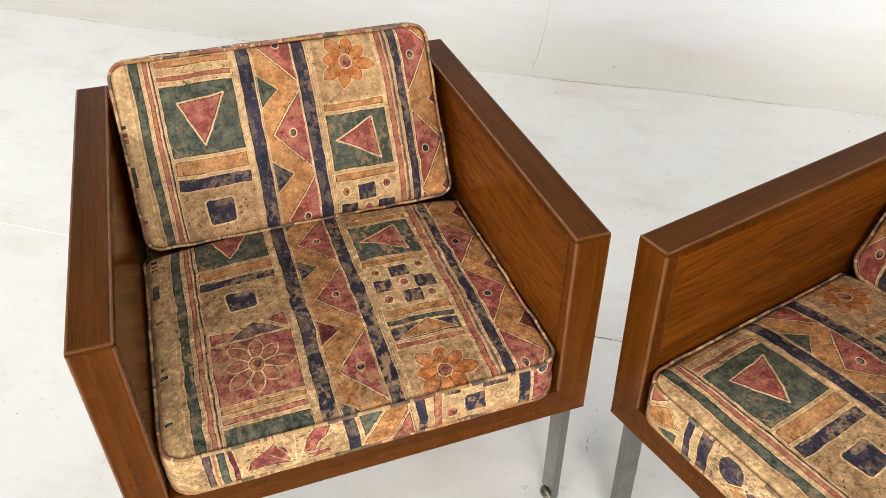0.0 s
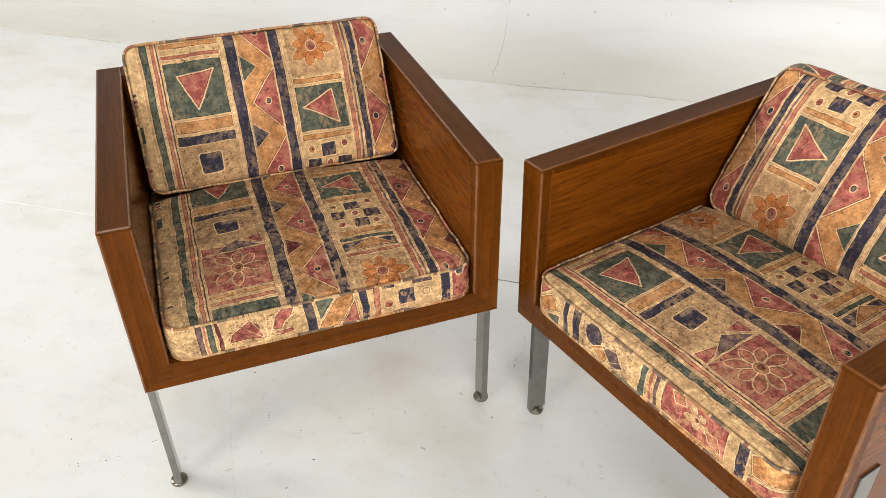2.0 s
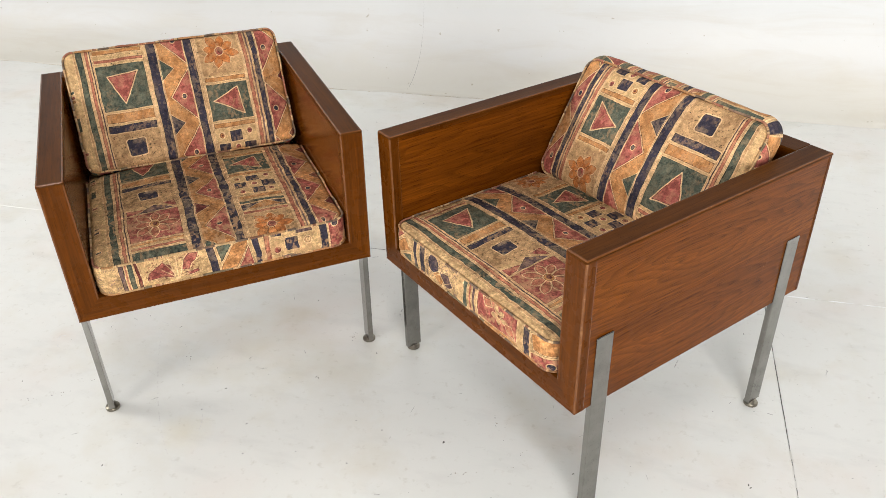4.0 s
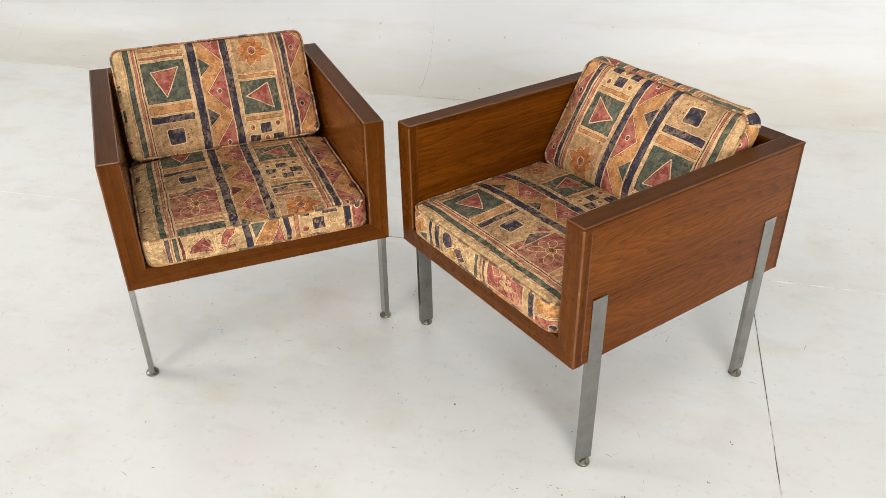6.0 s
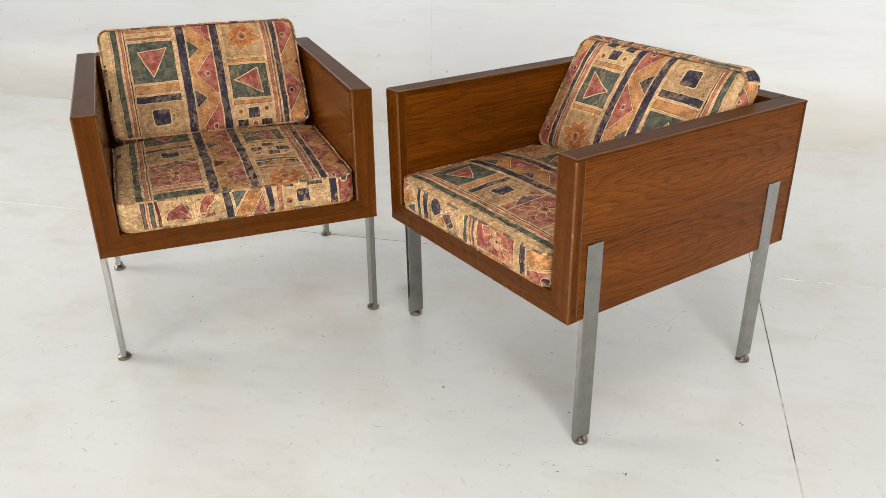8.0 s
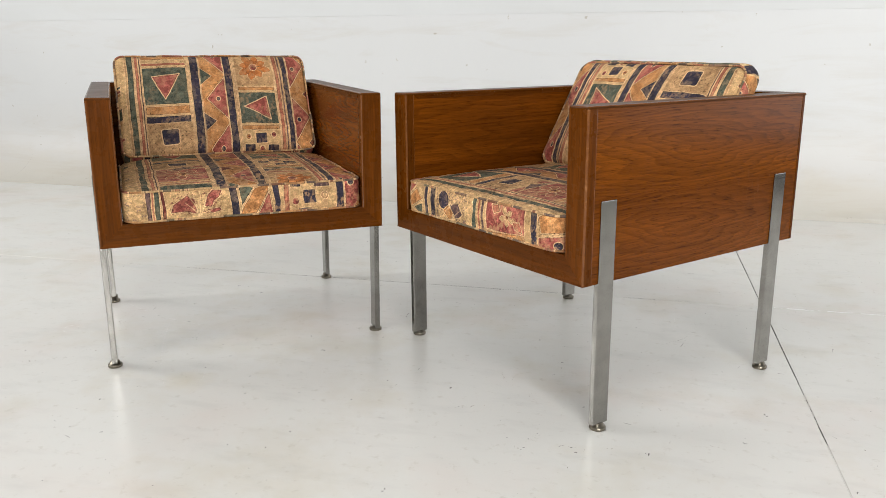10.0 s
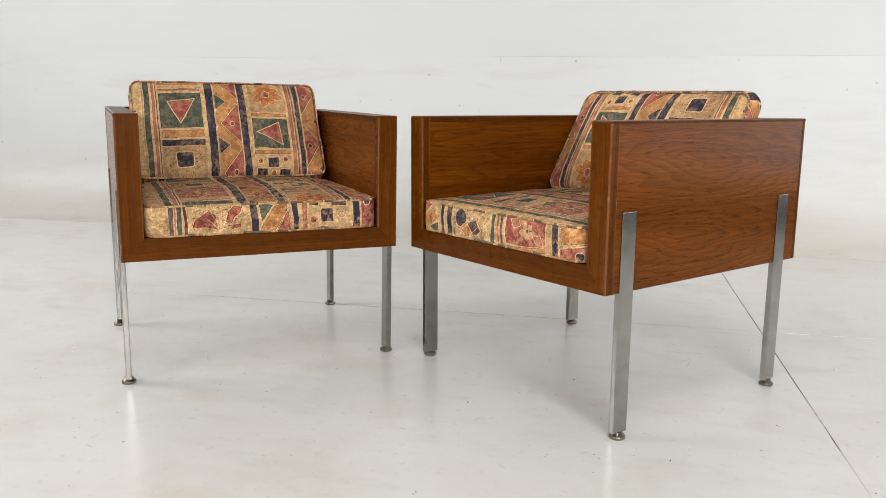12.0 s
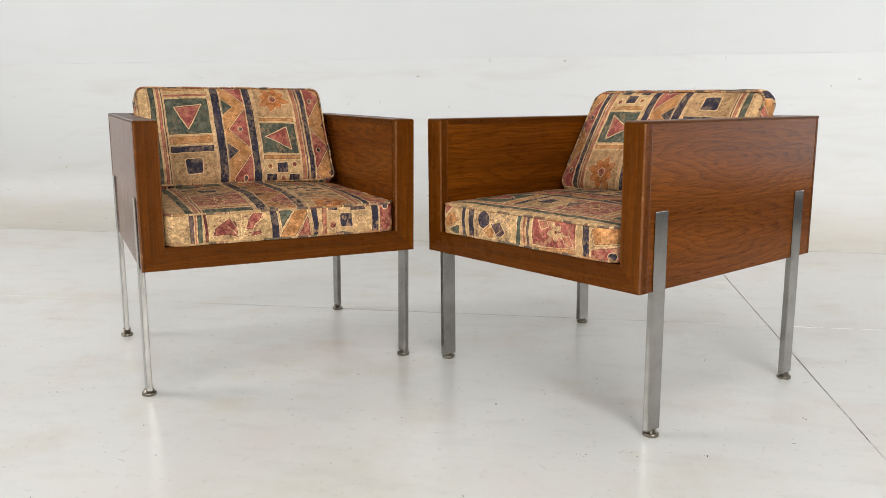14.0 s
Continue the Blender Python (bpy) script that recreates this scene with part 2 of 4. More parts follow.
FOOT_GRIME = plain("foot_grime", (0.44, 0.37, 0.27), 0.8, 0.0, 0.35, 120.0)
FAINT_GRIME = plain("faint_grime", (0.63, 0.615, 0.585), 0.4, 0.0, 0.12, 90.0)
CLOTH = cloth("printed_cotton")


# ---- mesh helpers ----
def link(name, bm, mat, parent=None, label=""):
    me = bpy.data.meshes.new(name)
    bm.normal_update()
    bm.to_mesh(me)
    bm.free()
    me.materials.append(mat)
    ob = new(name, me)
    ob.parent = parent
    if label:
        tagged(ob, label)
    return ob


part = link


def box(bm, lo, hi, bevel=0.0, segments=2):
    made = bmesh.ops.create_cube(bm, size=1.0)
    for v in made["verts"]:
        v.co = [(a + b) / 2 + (b - a) * c for a, b, c in zip(lo, hi, v.co)]
    if bevel:
        edges = list({e for v in made["verts"] for e in v.link_edges})
        bmesh.ops.bevel(bm, geom=edges, offset=bevel, segments=segments, profile=0.5, affect="EDGES")


def prism(bm, outline, y0, y1, bevel=0.0, plain_edge=lambda e: False):
    """A prism over an outline in x and z, from y0 to y1, rounded but for its plain edges."""
    a = [bm.verts.new((x, y0, z)) for x, z in outline]
    b = [bm.verts.new((x, y1, z)) for x, z in outline]
    faces = [bm.faces.new(a), bm.faces.new(b[::-1])]
    n = len(a)
    for i in range(n):
        faces.append(bm.faces.new((a[i], b[i], b[(i + 1) % n], a[(i + 1) % n])))
    bmesh.ops.recalc_face_normals(bm, faces=faces)
    if bevel:
        edges = list({e for f in faces for e in f.edges if not plain_edge(e)})
        bmesh.ops.bevel(bm, geom=edges, offset=bevel, segments=3, profile=0.5, affect="EDGES")


def lathe(bm, profile, centre, sides=20):
    """A turned solid about the z axis; profile rows are (radius, z)."""
    rings = []
    for r, z in profile:
        rings.append([bm.verts.new((centre[0] + r * math.cos(2 * math.pi * k / sides), centre[1] + r * math.sin(2 * math.pi * k / sides), centre[2] + z)) for k in range(sides)])
    for a, b in zip(rings, rings[1:]):
        for k in range(sides):
            bm.faces.new((a[k], a[(k + 1) % sides], b[(k + 1) % sides], b[k]))
    bm.faces.new(rings[0][::-1])
    bm.faces.new(rings[-1])


def smooth(ob):
    for p in ob.data.polygons:
        p.use_smooth = True
    return ob


# ---- room ----
def room_thing(ob):
    ob.matrix_world = ROOM
    return ob


U0, U1, HIGH = -5.2, 3.3, 4.6
COVE_V, COVE_R, SEAM_Z = 2.55, 0.31, 0.868
WALL_V = COVE_V + COVE_R


def floor_structure():
    base = bmesh.new()
    box(base, (U0 - 0.2, V0 - 0.2, -0.20), (U1 + 0.2, WALL_V + 0.3, -0.006))
    tagged(room_thing(link("floor", base, GAP)), "white painted studio floor of large boards", "floor", kind="structure")


floor_structure()
FLOOR = bpy.data.objects["floor"]
JOINT = pose(0, 0, 0, 0, 0, -48.5)       # the floor boards lie two degrees off the backdrop
J_U, J_V = 0.945, 1.272


def board(u0, u1, v0, v1):
    bm = bmesh.new()
    g = 0.0007
    box(bm, (u0 + g, v0 + g, -0.0055), (u1 - g, v1 - g, 0.0), 0.0010, 1)
    ob = part("floor_board", bm, FLOOR_PAINT, FLOOR)
    ob.matrix_parent_inverse = ROOM.inverted()
    ob.matrix_basis = JOINT
    return ob


for bu0, bu1 in ((J_U - 6.4, J_U - 4.88), (J_U - 4.88, J_U), (J_U, J_U + 2.5)):
    for bv0, bv1 in ((J_V - 5.9, J_V - 2.44), (J_V - 2.44, J_V), (J_V, J_V + 1.9)):
        board(bu0, bu1, bv0, bv1)


def joint_parts():
    """Old paint that half fills the joints, and the dirt that lies in it."""
    fill, dirt = bmesh.new(), bmesh.new()
    box(fill, (J_U - 0.0007, J_V - 5.8, -0.0055), (J_U + 0.0007, J_V + 1.9, -0.0010))
    box(fill, (J_U - 4.8, J_V - 0.0007, -0.0055), (J_U - 0.0007, J_V + 0.0007, -0.0010))
    box(fill, (J_U + 0.0007, J_V - 0.0007, -0.0055), (J_U + 2.4, J_V + 0.0007, -0.0010))

    def dashes(start, end, place, amount, seed):
        step, last = 0.006, None
        for k in range(int((end - start) / step)):
            s = start + k * step
            n = 0.5 + 0.5 * noise.noise((s * 9.0, seed, 0.3)) + 0.35 * noise.noise((s * 55.0, seed, 1.3))
            w = 0.0010 * min(1.0, max(0.0, n - 1.0 + amount(s)) * 2.2)
            drift = 0.0006 * noise.noise((s * 20.0, seed, 4.0))
            now = [dirt.verts.new((*place(s, drift + e * w), 0.00025)) for e in (-1, 1)] if w > 0.00015 else None
            if now and last:
                dirt.faces.new((last[0], last[1], now[1], now[0]))
            last = now

    dashes(J_V - 2.4, J_V + 1.35, lambda s, e: (J_U + e, s), lambda s: 0.98 if s > J_V - 0.35 else (0.74 if s > J_V - 0.8 else 0.46), 2.0)
    dashes(J_U - 3.2, J_U + 1.6, lambda s, e: (s, J_V + e), lambda s: 0.95 if -0.75 < s < 0.40 else (0.55 if -0.95 < s < 0.75 else 0.22), 6.0)
    crust, last = bmesh.new(), None              # white filler that has squeezed out of one joint
    for k in range(260):
        s = J_U + 0.012 + k * 0.003
        n = noise.noise((s * 31.0, 4.4, 0.2)) + 0.6 * noise.noise((s * 120.0, 1.4, 0.2))
        w = 0.0021 * min(1.0, max(0.0, n + 0.42)) * (1 - k / 330)
        drift = 0.0012 * noise.noise((s * 40.0, 2.0, 9.0))
        now = None
        if w > 0.0004:
            now = [crust.verts.new((s, J_V + drift + e * w, h)) for e, h in ((-1.5, 0.0002), (0, 0.0012), (1.5, 0.0002))]
        if now and last:
            for a in (0, 1):
                crust.faces.new((last[a + 1], last[a], now[a], now[a + 1]))
        last = now
    for name, bm, mat in (("joint_filling", fill, FLOOR_PAINT), ("joint_dirt", dirt, GRIME), ("joint_crust", crust, CRUST)):
        ob = part(name, bm, mat, FLOOR)
        ob.matrix_parent_inverse = ROOM.inverted()
        ob.matrix_basis = JOINT


joint_parts()


def cove_outline(z_top):
    rows = [(COVE_V - 0.16, 0.0012), (COVE_V - 0.08, 0.0016), (COVE_V, 0.003)]
    for k in range(1, 21):
        a = math.pi / 2 * k / 20
        rows.append((COVE_V + COVE_R * math.sin(a), 0.003 + COVE_R * (1 - math.cos(a))))
    for k in range(1, 5):
        rows.append((WALL_V, 0.003 + COVE_R + (z_top - COVE_R - 0.003) * k / 4))
    return rows


def lip_line(u):
    """Where the sheet's ragged, overpainted foot ends on the floor."""
    torn = 0.010 * noise.noise((u * 3.1, 1.7, 0)) + 0.006 * noise.noise((u * 13.0, 4.2, 0)) + 0.004 * noise.noise((u * 41.0, 7.2, 0))
    return COVE_V - 0.012 + 0.045 * max(-0.6, min(0.8, u + 0.2)) + torn


def cove_section(u0, u1, parent):
    """One bent sheet of the backdrop's foot, from floor to seam."""
    bm = bmesh.new()
    rows = cove_outline(SEAM_Z)[4:]
    n = max(2, int((u1 - u0) / 0.012))
    grid = []
    for i in range(n + 1):
        u = u0 + (u1 - u0) * i / n
        lip = lip_line(u)
        first = [bm.verts.new((u, lip, 0.0004)), bm.verts.new((u, lip + 0.002, 0.0024)), bm.verts.new((u, lip + 0.02, 0.0028))]
        grid.append(first + [bm.verts.new((u, v + 0.004 * (1 - z / SEAM_Z) * noise.noise((u * 0.9, z * 2.0, 3.0)), z)) for v, z in rows])
    for a, b in zip(grid, grid[1:]):
        for k in range(len(a) - 1):
            bm.faces.new((a[k], b[k], b[k + 1], a[k + 1]))
    ob = smooth(part("cove_panel", bm, COVE_PAINT, parent))
    solid = ob.modifiers.new("thickness", "SOLIDIFY")
    solid.thickness, solid.offset, solid.use_rim = 0.003, -1.0, False
    return ob


def backdrop():
    bm = bmesh.new()
    box(bm, (U0, WALL_V + 0.0004, SEAM_Z + 0.0002), (U1, WALL_V + 0.12, HIGH), 0.0004, 1)
    wall = tagged(room_thing(link("wall_north", bm, WALL_PAINT)), "white studio backdrop wall curving into the floor", "wall", kind="structure")
    back = bmesh.new()
    box(back, (U0, WALL_V + 0.012, 0.0), (U1, WALL_V + 0.12, SEAM_Z))
    part("wall_backing", back, GAP, wall)
    seams = [U0, -2.95, -0.540, 1.90, U1]
    for a, b in zip(seams, seams[1:]):
        cove_section(a + 0.0002, b - 0.0002, wall)
    for s in seams[1:-1]:
        strip = bmesh.new()
        rows = []
        for v, z in cove_outline(SEAM_Z)[2:]:
            a = min(math.pi / 2, math.asin(min(1.0, (v - COVE_V) / COVE_R)))
            rows.append((v + 0.004 * (1 - z / SEAM_Z) * noise.noise((s * 0.9, z * 2.0, 3.0)) + 0.0042 * math.sin(a), z - 0.0042 * math.cos(a)))
        va = [[strip.verts.new((s + du, v, z)) for v, z in rows] for du in (-0.004, 0.004)]
        for k in range(len(rows) - 1):
            strip.faces.new((va[0][k], va[1][k], va[1][k + 1], va[0][k + 1]))
        part("seam_backing", strip, PALE_GRIME, wall)
        crack = bmesh.new()
        pairs = []
        for k in range(46 if s == -0.540 else 26):
            a = math.radians(2 + 88 * k / 45) if k < 34 else math.pi / 2
            z = 0.003 + COVE_R * (1 - math.cos(a)) if k < 34 else 0.29 + 0.018 * (k - 33)
            v = COVE_V + COVE_R * math.sin(a)
            v += 0.004 * (1 - z / SEAM_Z) * noise.noise((s * 0.9, z * 2.0, 3.0))
            w = (0.0016 if s == -0.540 else 0.0008) * (0.45 + 0.55 * abs(noise.noise((z * 25.0, s, 2.0)))) * (1 - k / 50)
            du = 0.0016 * noise.noise((z * 14.0, s, 9.0))
            off = (-0.0006 * math.sin(a), 0.0006 * math.cos(a))
            pairs.append([crack.verts.new((s + du + e * w, v + off[0], z + off[1])) for e in (-1, 1)])
        for p, q in zip(pairs, pairs[1:]):
            crack.faces.new((p[0], p[1], q[1], q[0]))
        part("seam_crack", crack, PALE_GRIME, wall, "dark hairline crack in the paint")


backdrop()


def foot_grime():
    """Brown dirt caught along the ragged foot of the backdrop."""
    wall = bpy.data.objects["wall_north"]
    bm, last = bmesh.new(), None
    for k in range(int((U1 - U0 - 0.1) / 0.004)):
        u = U0 + 0.05 + k * 0.004
        n = noise.noise((u * 4.0, 3.3, 0)) + 0.9 * noise.noise((u * 27.0, 8.3, 0)) + 0.5 * noise.noise((u * 90.0, 1.1, 0))
        w = 0.0042 * min(1.0, max(0.0, n - 0.05) * 1.4) * max(0.0, min(1.0, 1.6 - 1.5 * u))
        now = None
        if w > 0.0003:
            v = lip_line(u) - 0.0015
            now = [bm.verts.new((u, v - w, 0.0005)), bm.verts.new((u, v + 0.001, 0.0009))]
        if now and last:
            bm.faces.new((last[0], now[0], now[1], last[1]))
        last = now
    part("foot_grime", bm, FOOT_GRIME, wall, "thin brown dirt along the backdrop's foot")


foot_grime()


def plain_walls():
    for name, u, paint, (a, b, z0, z1, watts) in (("wall_east", U1, DARK_WALL, ASSUMED_EAST_WINDOW), ("wall_west", U0 - 0.12, GREY_PAINT, ASSUMED_SIDE_WINDOW)):
        bm = bmesh.new()
        box(bm, (u, V0 - 0.12, 0), (u + 0.12, a, HIGH))
        box(bm, (u, b, 0), (u + 0.12, WALL_V + 0.12, HIGH))
        box(bm, (u, a, 0), (u + 0.12, b, z0))
        box(bm, (u, a, z1), (u + 0.12, b, HIGH))
        tagged(room_thing(link(name, bm, paint)), "unseen grey studio wall with one assumed window opening", "wall", kind="structure")
    bm = bmesh.new()
    edges = [U0] + [x for w in ASSUMED_WINDOWS for x in w[:2]] + [U1]
    for a, b in zip(edges[::2], edges[1::2]):
        box(bm, (a, V0 - 0.12, 0), (b, V0, HIGH))
    for a, b, z0, z1, watts in ASSUMED_WINDOWS:
        box(bm, (a, V0 - 0.12, 0), (b, V0, z0))
        box(bm, (a, V0 - 0.12, z1), (b, V0, HIGH))
    tagged(room_thing(link("wall_south", bm, GREY_PAINT)), "unseen grey studio wall with two assumed window openings", "wall", kind="structure")
    bm = bmesh.new()
    box(bm, (U0 - 0.12, V0 - 0.12, HIGH), (U1 + 0.12, WALL_V + 0.12, HIGH + 0.1))
    tagged(room_thing(link("ceiling", bm, GREY_PAINT)), "unseen dark grey studio ceiling", "ceiling", kind="structure")


plain_walls()


# ---- printed cotton ----
CREAM, TAN, ORANGE, PINK = (0.68, 0.475, 0.248), (0.54, 0.350, 0.184), (0.565, 0.292, 0.118), (0.44, 0.150, 0.118)
GREEN, NAVY, MAROON, MAUVE, LINE, BROWN = (0.128, 0.140, 0.106), (0.072, 0.063, 0.086), (0.21, 0.062, 0.055), (0.21, 0.140, 0.135), (0.84, 0.60, 0.35), (0.030, 0.018, 0.014)


SAND = (0.59, 0.382, 0.200)
FLAME = (0.56, 0.225, 0.070)
SALMON = (0.50, 0.205, 0.130)


def cell(i, j, seed):
    h = np.sin(i * 127.1 + j * 311.7 + seed * 74.7) * 43758.5453
    return h - np.floor(h)


def cloud(x, y, size, seed):
    """Smooth random values from 0 to 1."""
    x, y = x / size, y / size
    i, j = np.floor(x), np.floor(y)
    a, b = x - i, y - j
    a, b = a * a * (3 - 2 * a), b * b * (3 - 2 * b)
    low = cell(i, j, seed) * (1 - a) + cell(i + 1, j, seed) * a
    high = cell(i, j + 1, seed) * (1 - a) + cell(i + 1, j + 1, seed) * a
    return low * (1 - b) + high * b


def clouds(x, y, size, seed):
    return 0.55 * cloud(x, y, size, seed) + 0.3 * cloud(x, y, size * 0.43, seed + 1) + 0.15 * cloud(x, y, size * 0.19, seed + 2)


class Print:
    """Hand-drawn batik, painted shape by shape on points x, v of the cloth, in millimetres."""

    def __init__(self, x, v, bleach=0.5, age=1.0):
        self.x0, self.v0 = x, v
        self.age = age
        self.x = x + 3.0 * (cloud(x, v, 55, 1) - 0.5) + 1.6 * age * (cloud(x, v, 17, 2) - 0.5) + 0.35 * (cloud(x, v, 6, 12) - 0.5)
        self.v = v + 3.0 * (cloud(x, v, 50, 3) - 0.5) + 1.6 * age * (cloud(x, v, 19, 4) - 0.5) + 0.35 * (cloud(x, v, 6, 13) - 0.5)
        self.wash, self.fine = clouds(x, v, 45, 8), clouds(x, v, 4, 11)
        self.blot = clouds(x, v, 15, 5) + 0.22 * (clouds(x, v, 4.5, 15) - 0.5)
        self.speck = clouds(x, v * 1.6, 4.2, 31)
        self.vein = np.minimum(np.abs(clouds(x, v, 13, 51) - 0.5), np.abs(clouds(x, v, 21, 57) - 0.5))
        self.bleach = bleach
        self.col = self.tint(CREAM, np.arange(x.size))
        stained = np.clip((self.wash - 0.40) * 3, 0, 1)[:, None]
        self.col = self.col * (1 - 0.5 * stained) + np.array(TAN) * 0.5 * stained

    def tint(self, colour, idx):
        base = np.array(colour)
        w, f, b, vein = self.wash[idx], self.fine[idx], self.blot[idx], self.vein[idx]
        c = base * (0.42 + 0.72 * w + 0.44 * f)[:, None]
        if colour == GREEN:                         # grey-green wash with dark veins
            dark = (np.clip(1 - vein / 0.030, 0, 1) * 0.75)[:, None]
            c = c * (1 - dark) + np.array((0.040, 0.052, 0.044)) * dark
            pale = np.clip((b - 0.55) * 20, 0, 1)[:, None] * 0.45
            c = c * (1 - pale) + np.array((0.24, 0.22, 0.15)) * pale
        elif max(colour) < 0.2:                     # dark dyes break up into pale blotches
            pale = np.clip((b - 0.56) * 30, 0, 1)[:, None] * self.bleach
            c = c * (1 - pale) + np.array((0.30, 0.225, 0.165)) * (0.7 + 0.5 * f)[:, None] * pale
            dark = np.clip(1 - vein / 0.016, 0, 1)[:, None] * 0.5
            c = c * (1 - dark) + base * 0.35 * dark
        else:
            pale = np.clip((b - 0.56) * 22, 0, 1)[:, None] * 0.38
            c = c * (1 - pale) + (base * 0.5 + np.array((0.36, 0.235, 0.125))) * pale
            deep = np.clip((0.43 - b) * 20, 0, 1)[:, None] * (0.62 if colour == PINK else 0.42)
            c = c * (1 - deep) + base * np.array((0.58, 0.50, 0.48)) * deep
            dark = np.clip(1 - vein / 0.013, 0, 1)[:, None] * 0.45
            c = c * (1 - dark) + base * np.array((0.40, 0.36, 0.38)) * dark
        return c

    def near(self, lo, hi):
        return (self.x > lo[0] - 6) & (self.x < hi[0] + 6) & (self.v > lo[1] - 6) & (self.v < hi[1] + 6)

    def lay(self, idx, d, colour, line=0.62, shade=0.0):
        on = d < 0.5
        inside = idx[on]
        if inside.size:
            a = np.clip(0.5 - d[on] / 0.8, 0, 1)[:, None]
            self.col[inside] = self.col[inside] * (1 - a) + self.tint(colour, inside) * a
        if line:
            on = np.abs(d) < line + 0.5
            rim = idx[on]
            a = (np.clip((line - np.abs(d[on])) / 0.6 + 0.5, 0, 1) * np.clip(0.55 + 0.9 * self.fine[rim], 0, 1))[:, None]
            self.col[rim] = self.col[rim] * (1 - a) + np.array(LINE) * (0.72 + 0.45 * self.wash[rim])[:, None] * a
            on = (d < -line - 0.1) & (d > -line - 1.3)
            rim = idx[on]
            a = np.clip(2.4 * self.blot[rim] - 0.45, 0, 0.95)[:, None]
            self.col[rim] = self.col[rim] * (1 - a) + self.col[rim] * np.array((0.26, 0.22, 0.23)) * a
        if shade:
            on = (d > line) & (d < line + shade)
            rim = idx[on]
            self.col[rim] = self.col[rim] * 0.15 + np.array(BROWN) * 0.85

    def rect(self, x0, x1, v0, v1, colour, line=0.62, soft=0.0):
        idx = np.nonzero(self.near((x0, v0), (x1, v1)))[0]
        if not idx.size:
            return
        qx = np.abs(self.x[idx] - (x0 + x1) / 2) - (x1 - x0) / 2 + soft
        qv = np.abs(self.v[idx] - (v0 + v1) / 2) - (v1 - v0) / 2 + soft
        d = np.minimum(np.maximum(qx, qv), 0) + np.hypot(np.maximum(qx, 0), np.maximum(qv, 0)) - soft
        self.lay(idx, d, colour, line)

    def poly(self, points, colour, line=0.62, shade=0.0):
        xs, vs = [p[0] for p in points], [p[1] for p in points]
        idx = np.nonzero(self.near((min(xs), min(vs)), (max(xs), max(vs))))[0]
        if not idx.size:
            return
        px, pv = self.x[idx], self.v[idx]
        d, sign = np.full(idx.shape, 1e9), np.ones(idx.shape)
        for (ax, av), (bx, bv) in zip(points, points[1:] + points[:1]):
            ex, ev, wx, wv = bx - ax, bv - av, px - ax, pv - av
            t = np.clip((wx * ex + wv * ev) / (ex * ex + ev * ev), 0, 1)
            d = np.minimum(d, np.hypot(wx - ex * t, wv - ev * t))
            cross = ex * wv - ev * wx
            c1, c2, c3 = pv >= av, pv < bv, cross > 0
            sign = np.where((c1 & c2 & c3) | (~c1 & ~c2 & ~c3), -sign, sign)
        self.lay(idx, d * sign, colour, line, shade)

    def dot(self, x, v, r, colour, line=0.62):
        idx = np.nonzero(self.near((x - r, v - r), (x + r, v + r)))[0]
        if idx.size:
            self.lay(idx, np.hypot(self.x[idx] - x, (self.v[idx] - v) * 0.9) - r, colour, line)

    def flower(self, x, v, r, colour, heart, petals=8, turn=0.2, broad=0.225, line=0.7):
        idx = np.nonzero(self.near((x - r, v - r), (x + r, v + r)))[0]
        if not idx.size:
            return
        dx, dv = self.x[idx] - x, self.v[idx] - v
        best = np.full(idx.shape, 1e9)
        for k in range(petals):
            a = turn + 2 * math.pi * k / petals
            long, wide = r * (0.88 + 0.12 * math.cos(k * 2.4)), r * broad
            p, q = dx * math.cos(a) + dv * math.sin(a), -dx * math.sin(a) + dv * math.cos(a)
            s = np.clip(p / long, 0, 1)
            half = wide * np.power(np.clip(np.sin(math.pi * np.power(s, 1.5)), 0, 1), 0.9)
            d = np.where((p < 0) | (p > long), np.maximum(np.abs(q), np.maximum(-p, p - long)), np.abs(q) - half)
            best = np.minimum(best, d)
        self.lay(idx, best, colour, line)
        self.dot(x, v, r * 0.20, heart, 0.8)
        self.dot(x + 1, v - 1, r * 0.10, MAROON, 0)

    def flecks(self, x0, x1, v0, v1, colour=BROWN, much=0.30):
        on = (self.x > x0) & (self.x < x1) & (self.v > v0) & (self.v < v1) & (self.speck < much)
        a = np.clip((much - self.speck[on]) * 14, 0, 0.8)[:, None]
        self.col[on] = self.col[on] * (1 - a) + np.array(colour) * a

    def wear(self):
        """Mottled dye, and places where it has rubbed off."""
        x, v = self.x0, self.v0
        mottle, grainy = clouds(x, v, 11, 81), clouds(x, v, 3.4, 91)
        rough = min(1.0, self.age - 0.55)
        self.col = self.col * np.clip(1 + (0.62 * (mottle - 0.5) + 0.80 * (grainy - 0.5) + 0.55 * (clouds(x, v, 2.1, 133) - 0.5)) * rough, 0.2, 1.8)[:, None]
        rub = np.clip((clouds(x, v, 60, 95) - 0.40) * 4, 0.15, 1) * np.clip((clouds(x, v * 0.7, 6.5, 99) - 0.54) * 22, 0, 1)
        rub = min(0.7, 0.40 * self.age) * rub[:, None]
        soil = np.clip((clouds(x * 0.8, v, 8, 107) - 0.50) * 14, 0, 1)[:, None] * 0.22 * (self.age - 1)
        self.col = self.col * (1 - soil)
        self.col = self.col * (1 - rub) + np.array((0.55, 0.345, 0.19)) * rub
        self.col = 0.45 * np.power(np.clip(self.col, 0.001, 1.2) / 0.45, 1.24)
        dull = self.col @ np.array((0.3, 0.55, 0.15))            # dyes greyed by age and soil
        self.col = self.col * 0.96 + 0.04 * dull[:, None]
        return self

